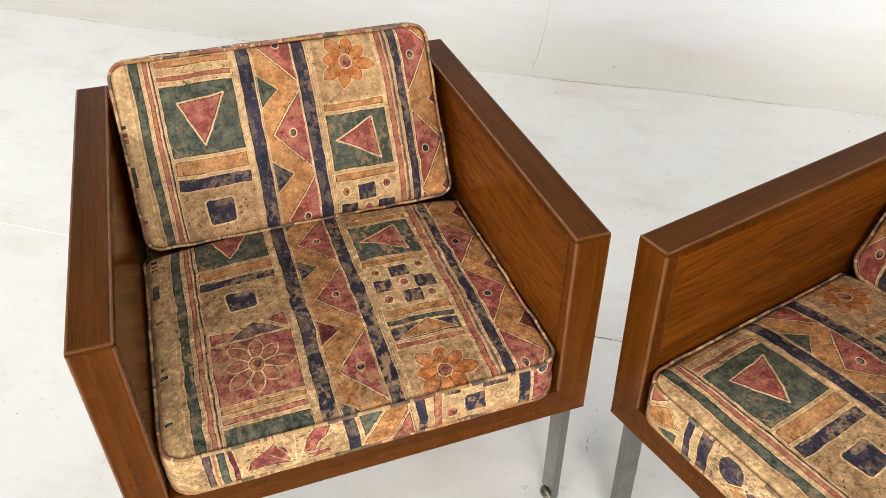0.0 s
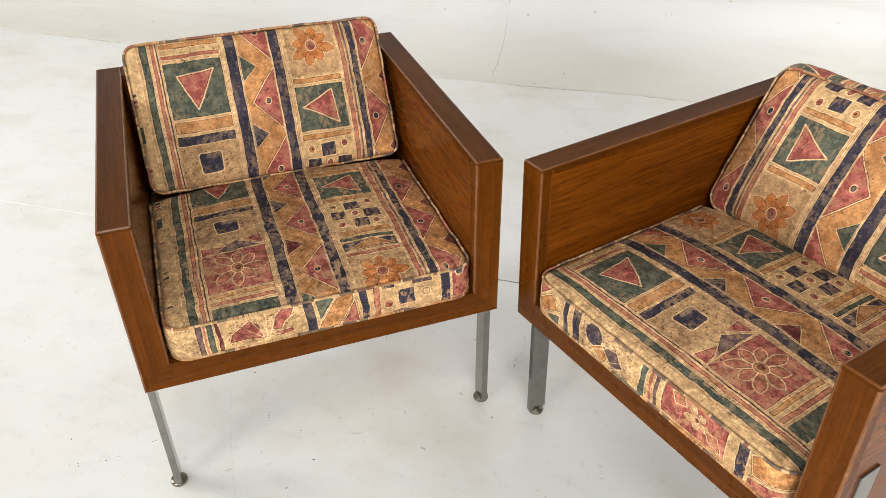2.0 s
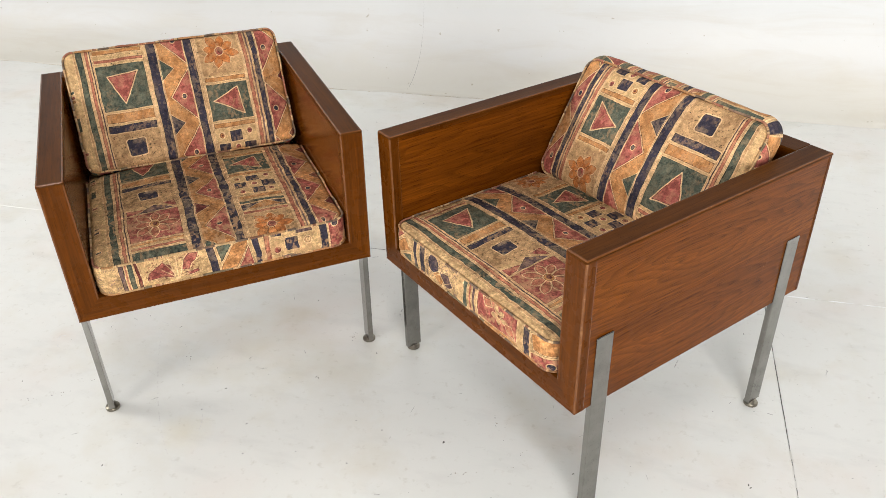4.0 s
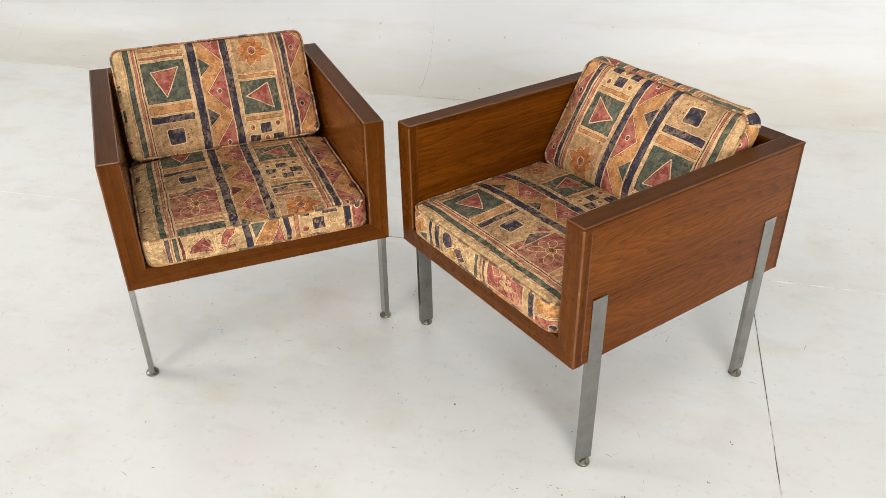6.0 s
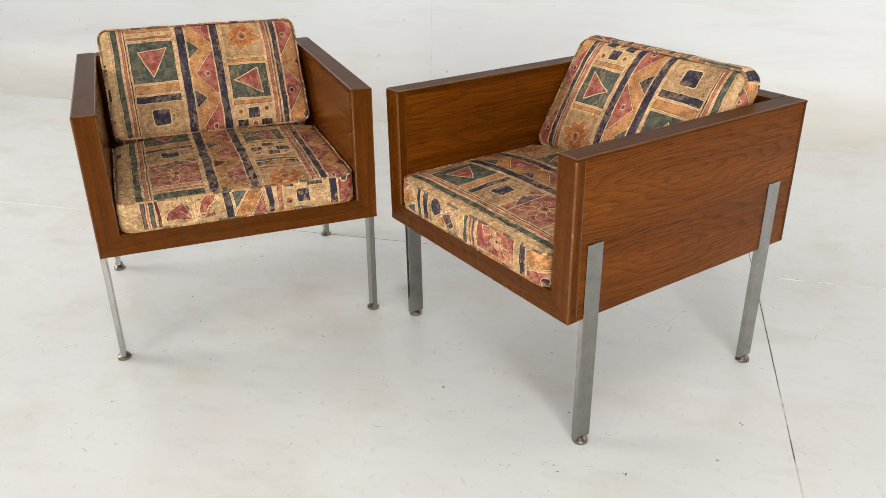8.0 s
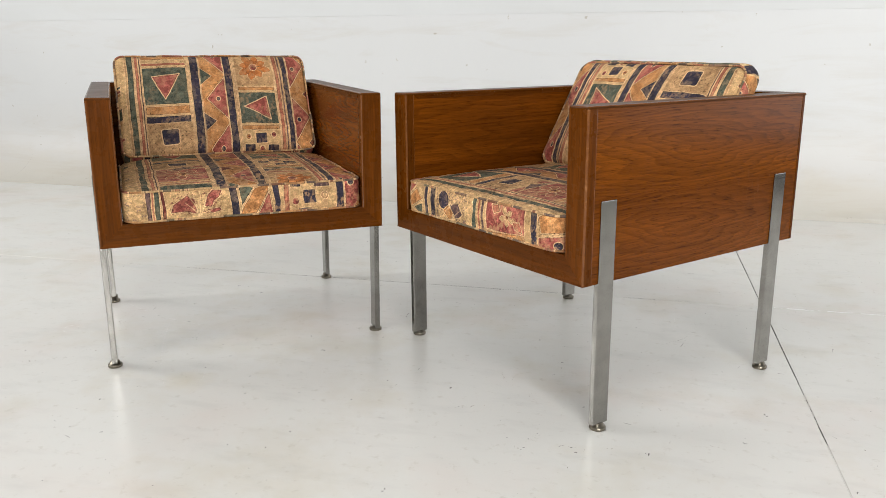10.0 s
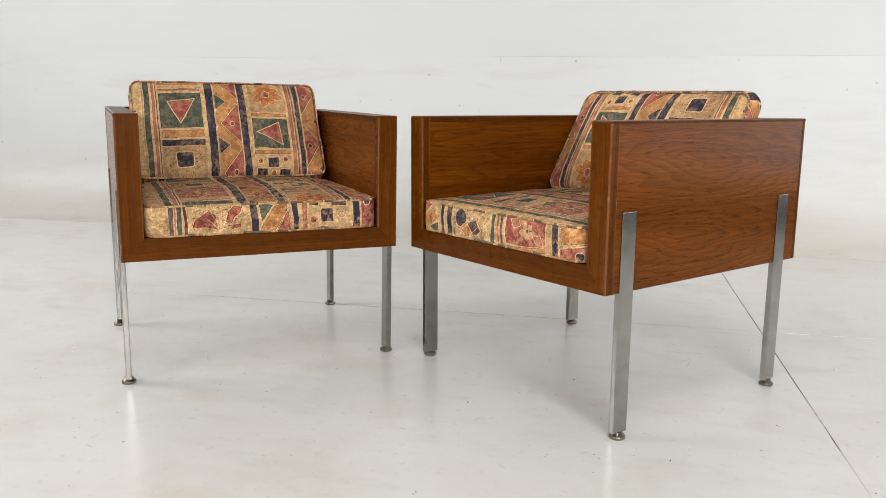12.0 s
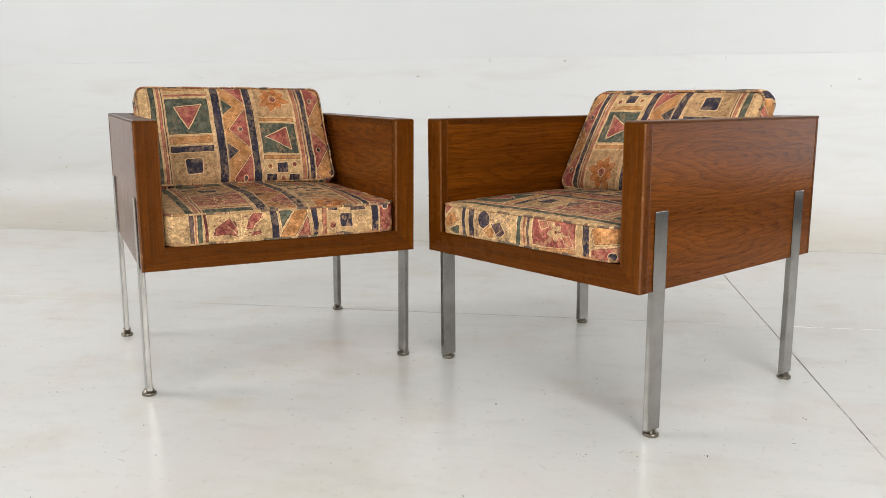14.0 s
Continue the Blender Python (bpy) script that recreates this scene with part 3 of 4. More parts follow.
    def lines(self, *xs):
        for x in xs:
            self.rect(x - 0.55, x + 0.55, -400, 900, LINE, 0)


def cloth_print(x, v, bleach=0.5, age=1.0):
    """The whole repeat of the cloth: four figured bands between stripes."""
    p = Print(x, v, bleach, age)
    for x0, x1 in ((-231, -187), (-75, -41), (23, 56), (157, 203)):
        p.rect(x0, x1, -400, 900, SAND, 0)
    # selvedge side
    p.rect(-225, -210, -400, 900, GREEN)
    p.rect(-205, -196, -400, 900, SALMON)
    p.rect(-194, -190, -400, 900, MAUVE, 0.6)
    p.lines(-231, -207.5)
    for v0, colour in ((86, GREEN), (98, PINK), (108, ORANGE), (150, GREEN), (236, PINK), (330, NAVY), (345, NAVY), (430, GREEN)):
        p.rect(-256, -244, v0, v0 + (34 if v0 == 150 else 8), colour, 0.8)
    # band of squares
    p.lines(-72, -69.5)
    p.flecks(-187, -75, -40, 40, BROWN, 0.30)
    p.rect(-187, -75, 0, 12, ORANGE)
    p.rect(-187, -75, 24, 33, SALMON)
    p.rect(-187, -75, 40, 151, GREEN)
    p.poly([(-164, 68), (-92, 61), (-134, 136)], PINK, 1.2)
    p.rect(-187, -75, 156, 180, ORANGE)
    p.rect(-187, -75, 185, 204, NAVY)
    p.rect(-187, -75, 205, 293, TAN, 0)
    p.flecks(-187, -75, 205, 290, BROWN, 0.30)
    p.rect(-153, -108, 221, 262, NAVY, 1.2, 7)
    p.poly([(-187, 298), (-128, 312), (-187, 324)], PINK)
    p.poly([(-170, 324), (-122, 293), (-80, 322)], MAUVE)
    p.poly([(-112, 292), (-76, 286), (-76, 318)], PINK)
    p.flecks(-187, -75, 286, 324, BROWN, 0.26)
    p.rect(-187, -75, 326, 432, PINK)
    p.flecks(-187, -75, 326, 432, BROWN, 0.22)
    p.flower(-131, 376, 53, SALMON, ORANGE, 8, 0.1, 0.185, 1.0)
    p.rect(-187, -75, 436, 446, ORANGE)
    p.rect(-187, -75, 452, 462, SALMON)
    p.rect(-187, -75, 467, 500, GREEN)
    p.rect(-187, -75, 506, 517, ORANGE)
    # zigzag band
    p.rect(-41, 23, -400, 900, ORANGE, 0)
    for k, v0 in enumerate((-76, 68, 204, 349, 494)):
        p.poly([(-42, v0 - 27), (-9, v0), (-42, v0 + 28)], (MAROON, GREEN, NAVY, MAROON, GREEN)[k])
    for v0 in (-3, 138, 277, 423, 566):
        p.poly([(25, v0 - 66), (-29, v0), (25, v0 + 64)], PINK, 1.1, 1.0)
        p.dot(2, v0, 5.5, NAVY, 0.75)
    p.rect(-65, -43, -400, 900, NAVY)
    p.rect(25, 45, -400, 900, NAVY)
    p.lines(-67.5, -40, 23, 49, 52.5)
    # band of flowers
    p.rect(56, 157, -5, 100, TAN, 0)
    p.flower(106, 40, 50, FLAME, PINK, 8, 0.25)
    p.rect(56, 157, 104, 116, ORANGE)
    p.rect(56, 157, 121, 213, GREEN)
    p.poly([(131, 133), (68, 163), (137, 201)], PINK, 1.2)
    p.rect(56, 157, 219, 232, ORANGE)
    for x0, v0 in ((90, 240), (57, 269), (122, 272), (95, 300)):
        p.rect(x0, x0 + 31, v0, v0 + 28, NAVY, 0.9, 2)
    for x0, v0, colour in ((70, 250, ORANGE), (140, 247, PINK), (106, 282, PINK), (139, 314, PINK), (72, 314, PINK)):
        p.dot(x0, v0, 7, colour, 1.2)
        p.dot(x0 + 1, v0, 2.5, MAROON, 0)
    p.rect(56, 157, 336, 352, ORANGE)
    p.rect(56, 157, 358, 368, GREEN)
    p.rect(56, 157, 371, 396, NAVY)
    p.poly([(64, 394), (112, 366), (152, 392)], ORANGE)
    p.rect(56, 157, 401, 411, SALMON)
    p.rect(56, 157, 414, 508, TAN, 0)
    p.flower(106, 462, 50, FLAME, PINK, 8, 0.1)
    p.rect(56, 157, 511, 524, ORANGE)
    p.lines(159, 55)
    # stripes and outer zigzag
    p.rect(163, 174, -400, 900, SALMON)
    p.rect(177, 180.5, -400, 900, MAUVE, 0)
    p.rect(185, 200, -400, 900, NAVY)
    p.lines(182, 161)
    p.rect(203, 420, -400, 900, ORANGE, 0)
    for v0 in (-25, 120, 268, 408, 552):
        p.poly([(268, v0 - 32), (238, v0), (268, v0 + 30)], MAROON)
    for v0 in (43, 201, 337, 480):
        p.poly([(203, v0 - 68), (252, v0 - 14), (203, v0 + 62)], PINK, 1.1, 1.0)
        p.dot(218, v0, 6, NAVY, 0.75)
    p.lines(202)
    p.flecks(-400, 400, -400, 900, BROWN, 0.225)
    return p.wear()


def border_print(x, h, chair):
    """The seat cushions' side strips; h runs down from the upper seam."""
    p = Print(x, h, 0.5, 1.5)
    if chair == "A":
        p.flecks(-263, -219, -9, 90, MAUVE, 0.34)
        p.rect(-218, -208, -9, 90, MAUVE, 0.5)
        p.rect(-206, -203, -9, 90, SALMON, 0)
        p.rect(-201, -189, -9, 90, GREEN)
        p.poly([(-188, -9), (-181, -9), (-176, 40), (-178, 90), (-186, 90), (-184, 40)], MAROON, 0.5)
        p.flecks(-172, -42, -9, 90, TAN, 0.40)
        p.poly([(-170, 54), (-160, 32), (-132, 12), (-116, 24), (-112, 58), (-140, 52)], PINK, 0.8)
        p.poly([(-98, 42), (-90, 18), (-78, 2), (-58, 2), (-64, 20), (-76, 30), (-82, 44)], PINK, 0.8)
        p.poly([(-92, 48), (-64, 44), (-60, 54), (-82, 58)], PINK, 0.8)
        p.flecks(-168, -58, 4, 58, MAROON, 0.36)
        for x0, h0, x1, h1 in ((-108, 74, -118, 8), (-107, 74, -104, 6), (-106, 72, -88, 12), (-108, 60, -136, 30), (-106, 62, -74, 46), (-110, 50, -126, 18)):
            p.poly([(x0 - 1.6, h0), (x1 - 0.6, h1), (x1 + 0.6, h1), (x0 + 1.6, h0)], LINE, 0)
        p.rect(-112, -80, 66, 90, MAUVE, 0.5)
        p.poly([(-44, -9), (-26, -9), (-18, 90), (-36, 90)], NAVY)
        p.poly([(-21, -9), (12, 3), (-16, 46)], GREEN)
        p.poly([(14, 4), (46, -6), (44, 14), (16, 66), (-20, 66), (-14, 50)], ORANGE, 0.7)
        p.poly([(46, 12), (54, 80), (14, 80)], PINK, 0.7, 1.0)
        p.poly([(50, -9), (66, -9), (72, 40), (68, 90), (54, 90), (58, 40)], NAVY)
        p.rect(79, 91, -9, 90, SALMON)
        p.rect(93, 118, -9, 9, NAVY, 0.7)
        p.rect(123, 154, 16, 52, NAVY, 0.9, 3)
        p.rect(150, 188, -9, 11, MAUVE, 0.7)
        p.rect(112, 144, 62, 90, MAUVE, 0.5)
        p.dot(105, 44, 8, PINK, 0.8)
        p.dot(175, 33, 9, TAN, 0.9)
        p.dot(176, 32, 4, CREAM, 0.7)
        p.rect(203, 221, -9, 90, NAVY)
        p.rect(224, 300, -9, 90, PINK, 0.7)
        p.flecks(224, 270, -9, 90, MAROON, 0.40)
        p.dot(238, 6, 7, NAVY, 0.9)
        p.poly([(272, 24), (240, 80), (272, 80)], ORANGE, 0.8)
        return p.wear()
    p.rect(-290, -247, -9, 90, NAVY)
    p.poly([(-246, -9), (-216, 4), (-244, 26)], PINK, 0.8)
    p.poly([(-250, 36), (-214, 12), (-188, 34), (-236, 56)], ORANGE, 0.9, 1.0)
    p.poly([(-226, 58), (-190, 44), (-196, 84)], GREEN)
    p.rect(-180, -168, -9, 90, NAVY, 0.7)
    p.rect(-156, -138, -9, 90, NAVY)
    p.dot(-104, 24, 19, NAVY, 0.9)
    p.flecks(-132, -20, -9, 90, MAUVE, 0.42)
    p.poly([(-108, 50), (-84, 30), (-66, 44), (-82, 70)], ORANGE, 0.8)
    p.poly([(-84, 30), (-54, 22), (-36, 46), (-60, 66), (-70, 46)], MAUVE, 0.9)
    for x0, h0, x1, h1 in ((-112, 62, -62, 18), (-104, 70, -44, 56), (-92, 70, -84, 24), (-80, 66, -40, 34)):
        p.poly([(x0, h0 - 1.4), (x1, h1 - 0.6), (x1, h1 + 0.6), (x0, h0 + 1.4)], LINE, 0)
    p.poly([(2, -9), (14, -9), (10, 90), (-4, 90)], GREEN)
    p.rect(20, 25, -9, 90, SALMON, 0)
    p.rect(30, 38, -9, 90, MAUVE, 0.5)
    p.rect(46, 166, -9, 60, PINK, 0.9)
    p.poly([(62, 4), (84, 2), (92, 16), (72, 22)], SALMON, 0.8)
    p.flower(112, 26, 26, CREAM, ORANGE, 5, 0.4)
    p.poly([(126, 34), (150, 30), (160, 54), (136, 48)], SALMON, 0.8)
    p.poly([(46, 64), (166, 56), (166, 68), (46, 76)], ORANGE, 0.7)
    p.rect(184, 202, -9, 90, NAVY)
    p.poly([(206, 6), (246, -9), (290, 6), (290, 30), (214, 40)], ORANGE, 0.8, 1.0)
    p.poly([(206, 48), (290, 34), (290, 90), (206, 90)], PINK, 0.8)
    p.dot(252, 60, 8, NAVY, 0.8)
    return p.wear()


# ---- cushions ----
def dyed_mesh(name, co, quads, col, parent, label=""):
    me = bpy.data.meshes.new(name)
    me.vertices.add(len(co))
    me.vertices.foreach_set("co", np.ascontiguousarray(co, np.float32).ravel())
    me.loops.add(quads.size)
    me.loops.foreach_set("vertex_index", quads.astype(np.int32).ravel())
    me.polygons.add(len(quads))
    me.polygons.foreach_set("loop_start", np.arange(0, quads.size, 4, dtype=np.int32))
    me.polygons.foreach_set("use_smooth", np.ones(len(quads), bool))
    me.update(calc_edges=True)
    dye = me.color_attributes.new("dye", "FLOAT_COLOR", "POINT")
    dye.data.foreach_set("color", np.ascontiguousarray(np.c_[np.clip(col, 0, 1), np.ones(len(col))], np.float32).ravel())
    me.materials.append(CLOTH)
    ob = new(name, me)
    ob.parent = parent
    if label:
        tagged(ob, label)
    return ob


def grid_quads(rows, cols, wrap=False):
    a = np.arange(rows * cols).reshape(rows, cols)
    if wrap:
        a = np.c_[a, a[:, :1]]
    return np.stack([a[:-1, :-1], a[:-1, 1:], a[1:, 1:], a[1:, :-1]], -1).reshape(-1, 4)


def round_corner(x, y, hx, hy, r):
    """Bends a rectangle's grid into one with round corners."""
    cx, cy = np.clip((np.abs(x) - (hx - r)) / r, 0, 1), np.clip((np.abs(y) - (hy - r)) / r, 0, 1)
    nx, ny = cx * np.sqrt(1 - cy * cy / 2), cy * np.sqrt(1 - cx * cx / 2)
    return np.where(cx > 0, np.sign(x) * (hx - r + r * nx), x), np.where(cy > 0, np.sign(y) * (hy - r + r * ny), y)


def outline(hx, hy, r, step, rear=1.0):
    """Points round a rectangle with round corners, anticlockwise from the middle of the front, with outward normals."""
    pts, nor = [], []
    sides = [((0, -hy), (hx - r, -hy)), None, ((hx, -hy + r), (hx, hy - r)), None, ((hx - r, hy), (-hx + r, hy)), None, ((-hx, hy - r), (-hx, -hy + r)), None, ((-hx + r, -hy), (0, -hy))]
    corners = [((hx - r, -hy + r), -90), ((hx - r, hy - r), 0), ((-hx + r, hy - r), 90), ((-hx + r, -hy + r), 180)]
    ci = 0
    for s in sides:
        if s is None:
            (cx, cy), a0 = corners[ci]
            ci += 1
            n = max(5, int(r * 1.571 / (step if ci in (1, 4) else step * rear)))
            for k in range(n):
                a = radians(a0 + 90 * k / n)
                pts.append((cx + r * math.cos(a), cy + r * math.sin(a)))
                nor.append((math.cos(a), math.sin(a)))
        else:
            (ax, ay), (bx, by) = s
            length = math.hypot(bx - ax, by - ay)
            n = max(1, int(length / (step if ay == by == -hy else step * rear)))
            for k in range(n):
                pts.append((ax + (bx - ax) * k / n, ay + (by - ay) * k / n))
                nor.append(((by - ay) / length, -(bx - ax) / length))
    return np.array(pts), np.array(nor)


def cushion(name, label, group, m, hx, hy, thick, crown, r, face_map, edge_print, dent=None, flare=0.0, taper=0.0, puffed=0.0045, step=0.001, worn=1.0):
    """A boxed cushion in its own axes: x across, y away from the front edge, z up; its base lies at z = 0."""
    root = tagged(new(name), label, "cushion", group)
    root.matrix_world = m
    hidden = hy * 0.54 if dent else hy              # a seat's rear lies under the back cushion
    across, deep = np.linspace(-hx, hx, int(2 * hx / step)), np.linspace(-hy, hidden, int((hidden + hy) / step))
    if dent:
        deep = np.r_[deep, np.linspace(hidden, hy, 34)[1:]]
    nx, ny = across.size, deep.size
    gx, gy = np.meshgrid(across, deep)
    gx, gy = gx.ravel(), gy.ravel()
    x, y = round_corner(gx, gy, hx, hy, r)
    a, b = np.abs(gx / hx), np.abs(gy / hy)
    puff = np.sqrt(np.clip((1 - a ** 5) * (1 - b ** 5), 0, 1)) * (0.55 + 0.45 * (1 - a ** 2) * (1 - b ** 2))
    lump = (clouds(x * 1000, y * 1000, 120, 41) - 0.5) * 0.006 + (clouds(x * 1000 * 0.5, y * 1000, 34, 45) - 0.5) * 0.0016
    ex, ey = hx - np.abs(gx), hy - np.abs(gy)
    pucker = (cloud(y * 1000, np.sign(x) * 50, 13, 61) - 0.5) * np.exp(-ex / 0.022) * np.clip(ex / 0.006, 0, 1)
    pucker = pucker + (cloud(x * 1000, np.sign(y) * 50, 13, 64) - 0.5) * np.exp(-ey / 0.022) * np.clip(ey / 0.006, 0, 1)
    z = thick + crown * puff + lump * np.clip(puff * 1.4, 0, 1) + 0.0042 * pucker
    if dent:
        z = z - dent(y)
    crease = np.clip(1 - np.minimum(hx - np.abs(gx), hy - np.abs(gy)) / 0.007, 0, 1)
    z = z - 0.0042 * crease
    fx, fv = face_map(x * 1000, y * 1000)
    # top prints darkened, seats most: shade between the arms put into the colour
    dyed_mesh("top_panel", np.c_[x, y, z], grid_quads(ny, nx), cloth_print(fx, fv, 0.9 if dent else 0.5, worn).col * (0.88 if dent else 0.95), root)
    # underside
    ux, uy = np.meshgrid(np.linspace(-hx, hx, 60), np.linspace(-hy, hy, 60))
    bx, by = round_corner(ux.ravel(), uy.ravel(), hx, hy, r)
    lift = 0.0035 if dent else 0.0                   # a seat's lower seam stands a little clear of the rail
    inside = np.minimum(hx - np.abs(bx), hy - np.abs(by))
    under = np.c_[bx, by + flare * np.clip(by / hy, 0, 1), 0.001 + lift * np.clip(1 - inside / 0.03, 0, 1) + taper * (by / hy + 1) / 2]
    dyed_mesh("bottom_panel", under, grid_quads(60, 60)[:, ::-1], cloth_print(bx * 1000, by * 1000 + 250).col, root)
    # side strip
    pts, nor = outline(hx, hy, r, 0.0009, 3.0) if dent else outline(hx, hy, r, 0.0016)
    n, rows = len(pts), 72 if dent else 44
    t = np.linspace(0, 1, rows)
    bulge = puffed * np.sqrt(np.clip(1 - (2 * t - 1) ** 2, 0, 1))
    along = np.cumsum(np.r_[0, np.hypot(*np.diff(pts, axis=0).T)]) * 1000
    along = np.where(along > along[-1] / 2, along - along[-1], along)
    co, ex, eh = [], [], []
    for k in range(rows):
        ripple = (cloud(along, np.full(n, t[k] * 172), 38, 71) - 0.5) * 0.003 * math.sin(math.pi * t[k])
        off = bulge[k] + ripple
        low = taper * (pts[:, 1] / hy + 1) / 2
        height = low + t[k] * (thick - low)
        if dent:
            height = lift + t[k] * (thick - lift - dent(pts[:, 1]))
        ring = pts + nor * off[:, None]
        ring[:, 1] += flare * (1 - t[k]) * np.clip(pts[:, 1] / hy, 0, 1)
        co.append(np.c_[ring, height])
        ex.append(along)
        eh.append(np.full(n, (1 - t[k]) * thick * 1000))
    co = np.concatenate(co)
    dyed_mesh("side_strip", co, grid_quads(rows, n, True), edge_print(np.concatenate(ex), np.concatenate(eh)).col, root)
    # piping round both seams
    for level in (0, 1):
        ring, sides = [], 7
        zc = 0.002 + lift + taper * (pts[:, 1] / hy + 1) / 2 if level == 0 else (thick - (dent(pts[:, 1]) if dent else 0)) + 0.0005
        pcx, pcv = ((along * 0.8 + 700) % 520) - 260, 60 + 25 * np.sin(along / 60) + 260 * level
        pc = cloth_print(pcx, pcv, 0.3).col * 0.62 + np.array(TAN) * 0.24
        wob = (cloud(along, along * 0, 26, 55 + level) - 0.5) * 0.0022
        rad = 0.0025
        for s in range(sides):
            ang = 2 * math.pi * s / sides
            out = 0.0018 + rad * math.cos(ang) + wob
            tube = pts + nor * out[:, None]
            if level == 0:
                tube[:, 1] += flare * np.clip(pts[:, 1] / hy, 0, 1)
            ring.append(np.c_[tube, zc + rad * math.sin(ang) + wob * 0.6])
        co = np.stack(ring, 1).reshape(-1, 3)
        idx = np.arange(n * sides).reshape(n, sides)
        idx = np.c_[idx, idx[:, :1]]
        idx = np.r_[idx, idx[:1]]
        quads = np.stack([idx[:-1, :-1], idx[1:, :-1], idx[1:, 1:], idx[:-1, 1:]], -1).reshape(-1, 4)
        dyed_mesh("piping", co, quads, np.repeat(pc, sides, 0), root)
    return root


# ---- chairs ----
W, D, TOP, LOW, BOARD = 0.6370, 0.646, 0.6150, 0.2945, 0.050
HW = W / 2
CAP, LIP = 0.0055, 0.0090                 # the arms' dark top strip, and the strip under it on their inner faces
LEG_W, LEG_T, LEG_TOP = 0.0385, 0.0125, 0.4475
CHAIRS = {
    "A": (pose(0.278, 0.6136, -0.0028, 0, 0, -12.36) @ pose(-0.003, 0.006, 0, 0.77, 0.37, 0), (0.0028, -0.0064, 0.0135)),
    "B": (pose(0.6123, 0.2029, -0.0024, 0, 0, -90.2) @ pose(0.0025, 0.0014, 0, 0.17, -0.31, 0), (0.0024, 0.0055, 0.0030)),
}


def leg(parent, side, y, ground):
    """A flat steel bar let into the arm's outer face, on a screw glide."""
    bm = bmesh.new()
    outer = side * (HW + 0.0025)
    inner = outer - side * LEG_T
    box(bm, (min(outer, inner), y - LEG_W / 2, 0.0132), (max(outer, inner), y + LEG_W / 2, LEG_TOP), 0.0012, 2)
    bar = part("leg", bm, STEEL, parent, "flat brushed steel leg bar")
    foot = bmesh.new()
    centre = ((outer + inner) / 2, y, ground)
    lathe(foot, [(0.0140, 0.0), (0.0160, 0.0015), (0.0160, 0.0060), (0.0145, 0.0078), (0.0105, 0.0080), (0.0105, 0.0135 - ground)], centre)
    smooth(part("glide", foot, GLIDE, bar, "round nickel screw glide"))


def on_mitre(e):
    """Edges that meet another board: the mitres and the stiles' upper ends."""
    return all(abs((HW - abs(v.co.x)) - (v.co.z - LOW)) < 1e-5 for v in e.verts) or all(v.co.z > TOP - CAP - 0.001 for v in e.verts)


def cap_board(bm, lo, hi):
    """The dark solid strip over the whole top of an arm, well rounded above."""
    box(bm, (lo, 0.0004, TOP - CAP), (hi, D, TOP))
    edges = [e for e in bm.edges if all(v.co.z > TOP - 0.001 for v in e.verts)]
    edges += [e for e in bm.edges if abs(e.verts[0].co.z - e.verts[1].co.z) > 0.001 and e.verts[0].co.y < 0.01]
    bmesh.ops.bevel(bm, geom=edges, offset=0.0036, segments=3, profile=0.5, affect="EDGES")


def lipping(parent, side):
    """The solid strip on the inner face of an arm, under its cap, mitred into the stile."""
    a, b = side * (HW - BOARD), side * (HW - BOARD + 0.008)
    bm = bmesh.new()
    z0, z1, y0 = TOP - CAP - LIP, TOP - CAP - 0.0002, 0.0242
    near = [bm.verts.new(p) for p in ((a, y0 + LIP, z0), (a, y0, z1), (b, y0, z1), (b, y0 + LIP, z0))]
    far = [bm.verts.new((v.co.x, D - BOARD, v.co.z)) for v in near]
    faces = [bm.faces.new(near), bm.faces.new(far[::-1])] + [bm.faces.new((near[k], far[k], far[k - 3], near[k - 3])) for k in range(4)]
    bmesh.ops.recalc_face_normals(bm, faces=faces)
    part("arm_lipping", bm, WOOD_LIP, parent)


def lighten_edges(ob, where):
    """Gives the rounded arrises that meet the test the pale colour of wear and painted glint."""
    me = ob.data
    me.materials.append(WORN_GLINT)
    for p in me.polygons:
        n = len(p.vertices)
        ends = [me.vertices[i].co for i in p.vertices]
        if p.area < 0.002 * max((ends[k] - ends[k - 1]).length for k in range(n)) and where(p.center):
            p.material_index = 1
    return ob


def panel_scratches(parent):
    """Pale rubbed marks where something brushed past the arm's outer face."""
    rng = random.Random(11)
    bm = bmesh.new()
    x = HW - 0.0004
    for k in range(46):
        y, z = rng.gauss(0.478, 0.018), rng.gauss(0.425, 0.022)
        if k < 14:
            z = rng.uniform(0.32, 0.445)
            y = 0.515 - 0.14 * (z - 0.325) + rng.gauss(0, 0.0012)
        long, wide = rng.uniform(0.001, 0.007), rng.uniform(0.0002, 0.0005)
        lean = rng.gauss(0, 0.12)
        bm.faces.new([bm.verts.new((x, y + lean * b * long + a * wide, z + b * long)) for a, b in ((-1, -1), (1, -1), (0.6, 1), (-0.6, 1))])
    tagged(part("scratches", bm, WORN_GLINT, parent), "pale scratches in the lacquer", kind="stuff")


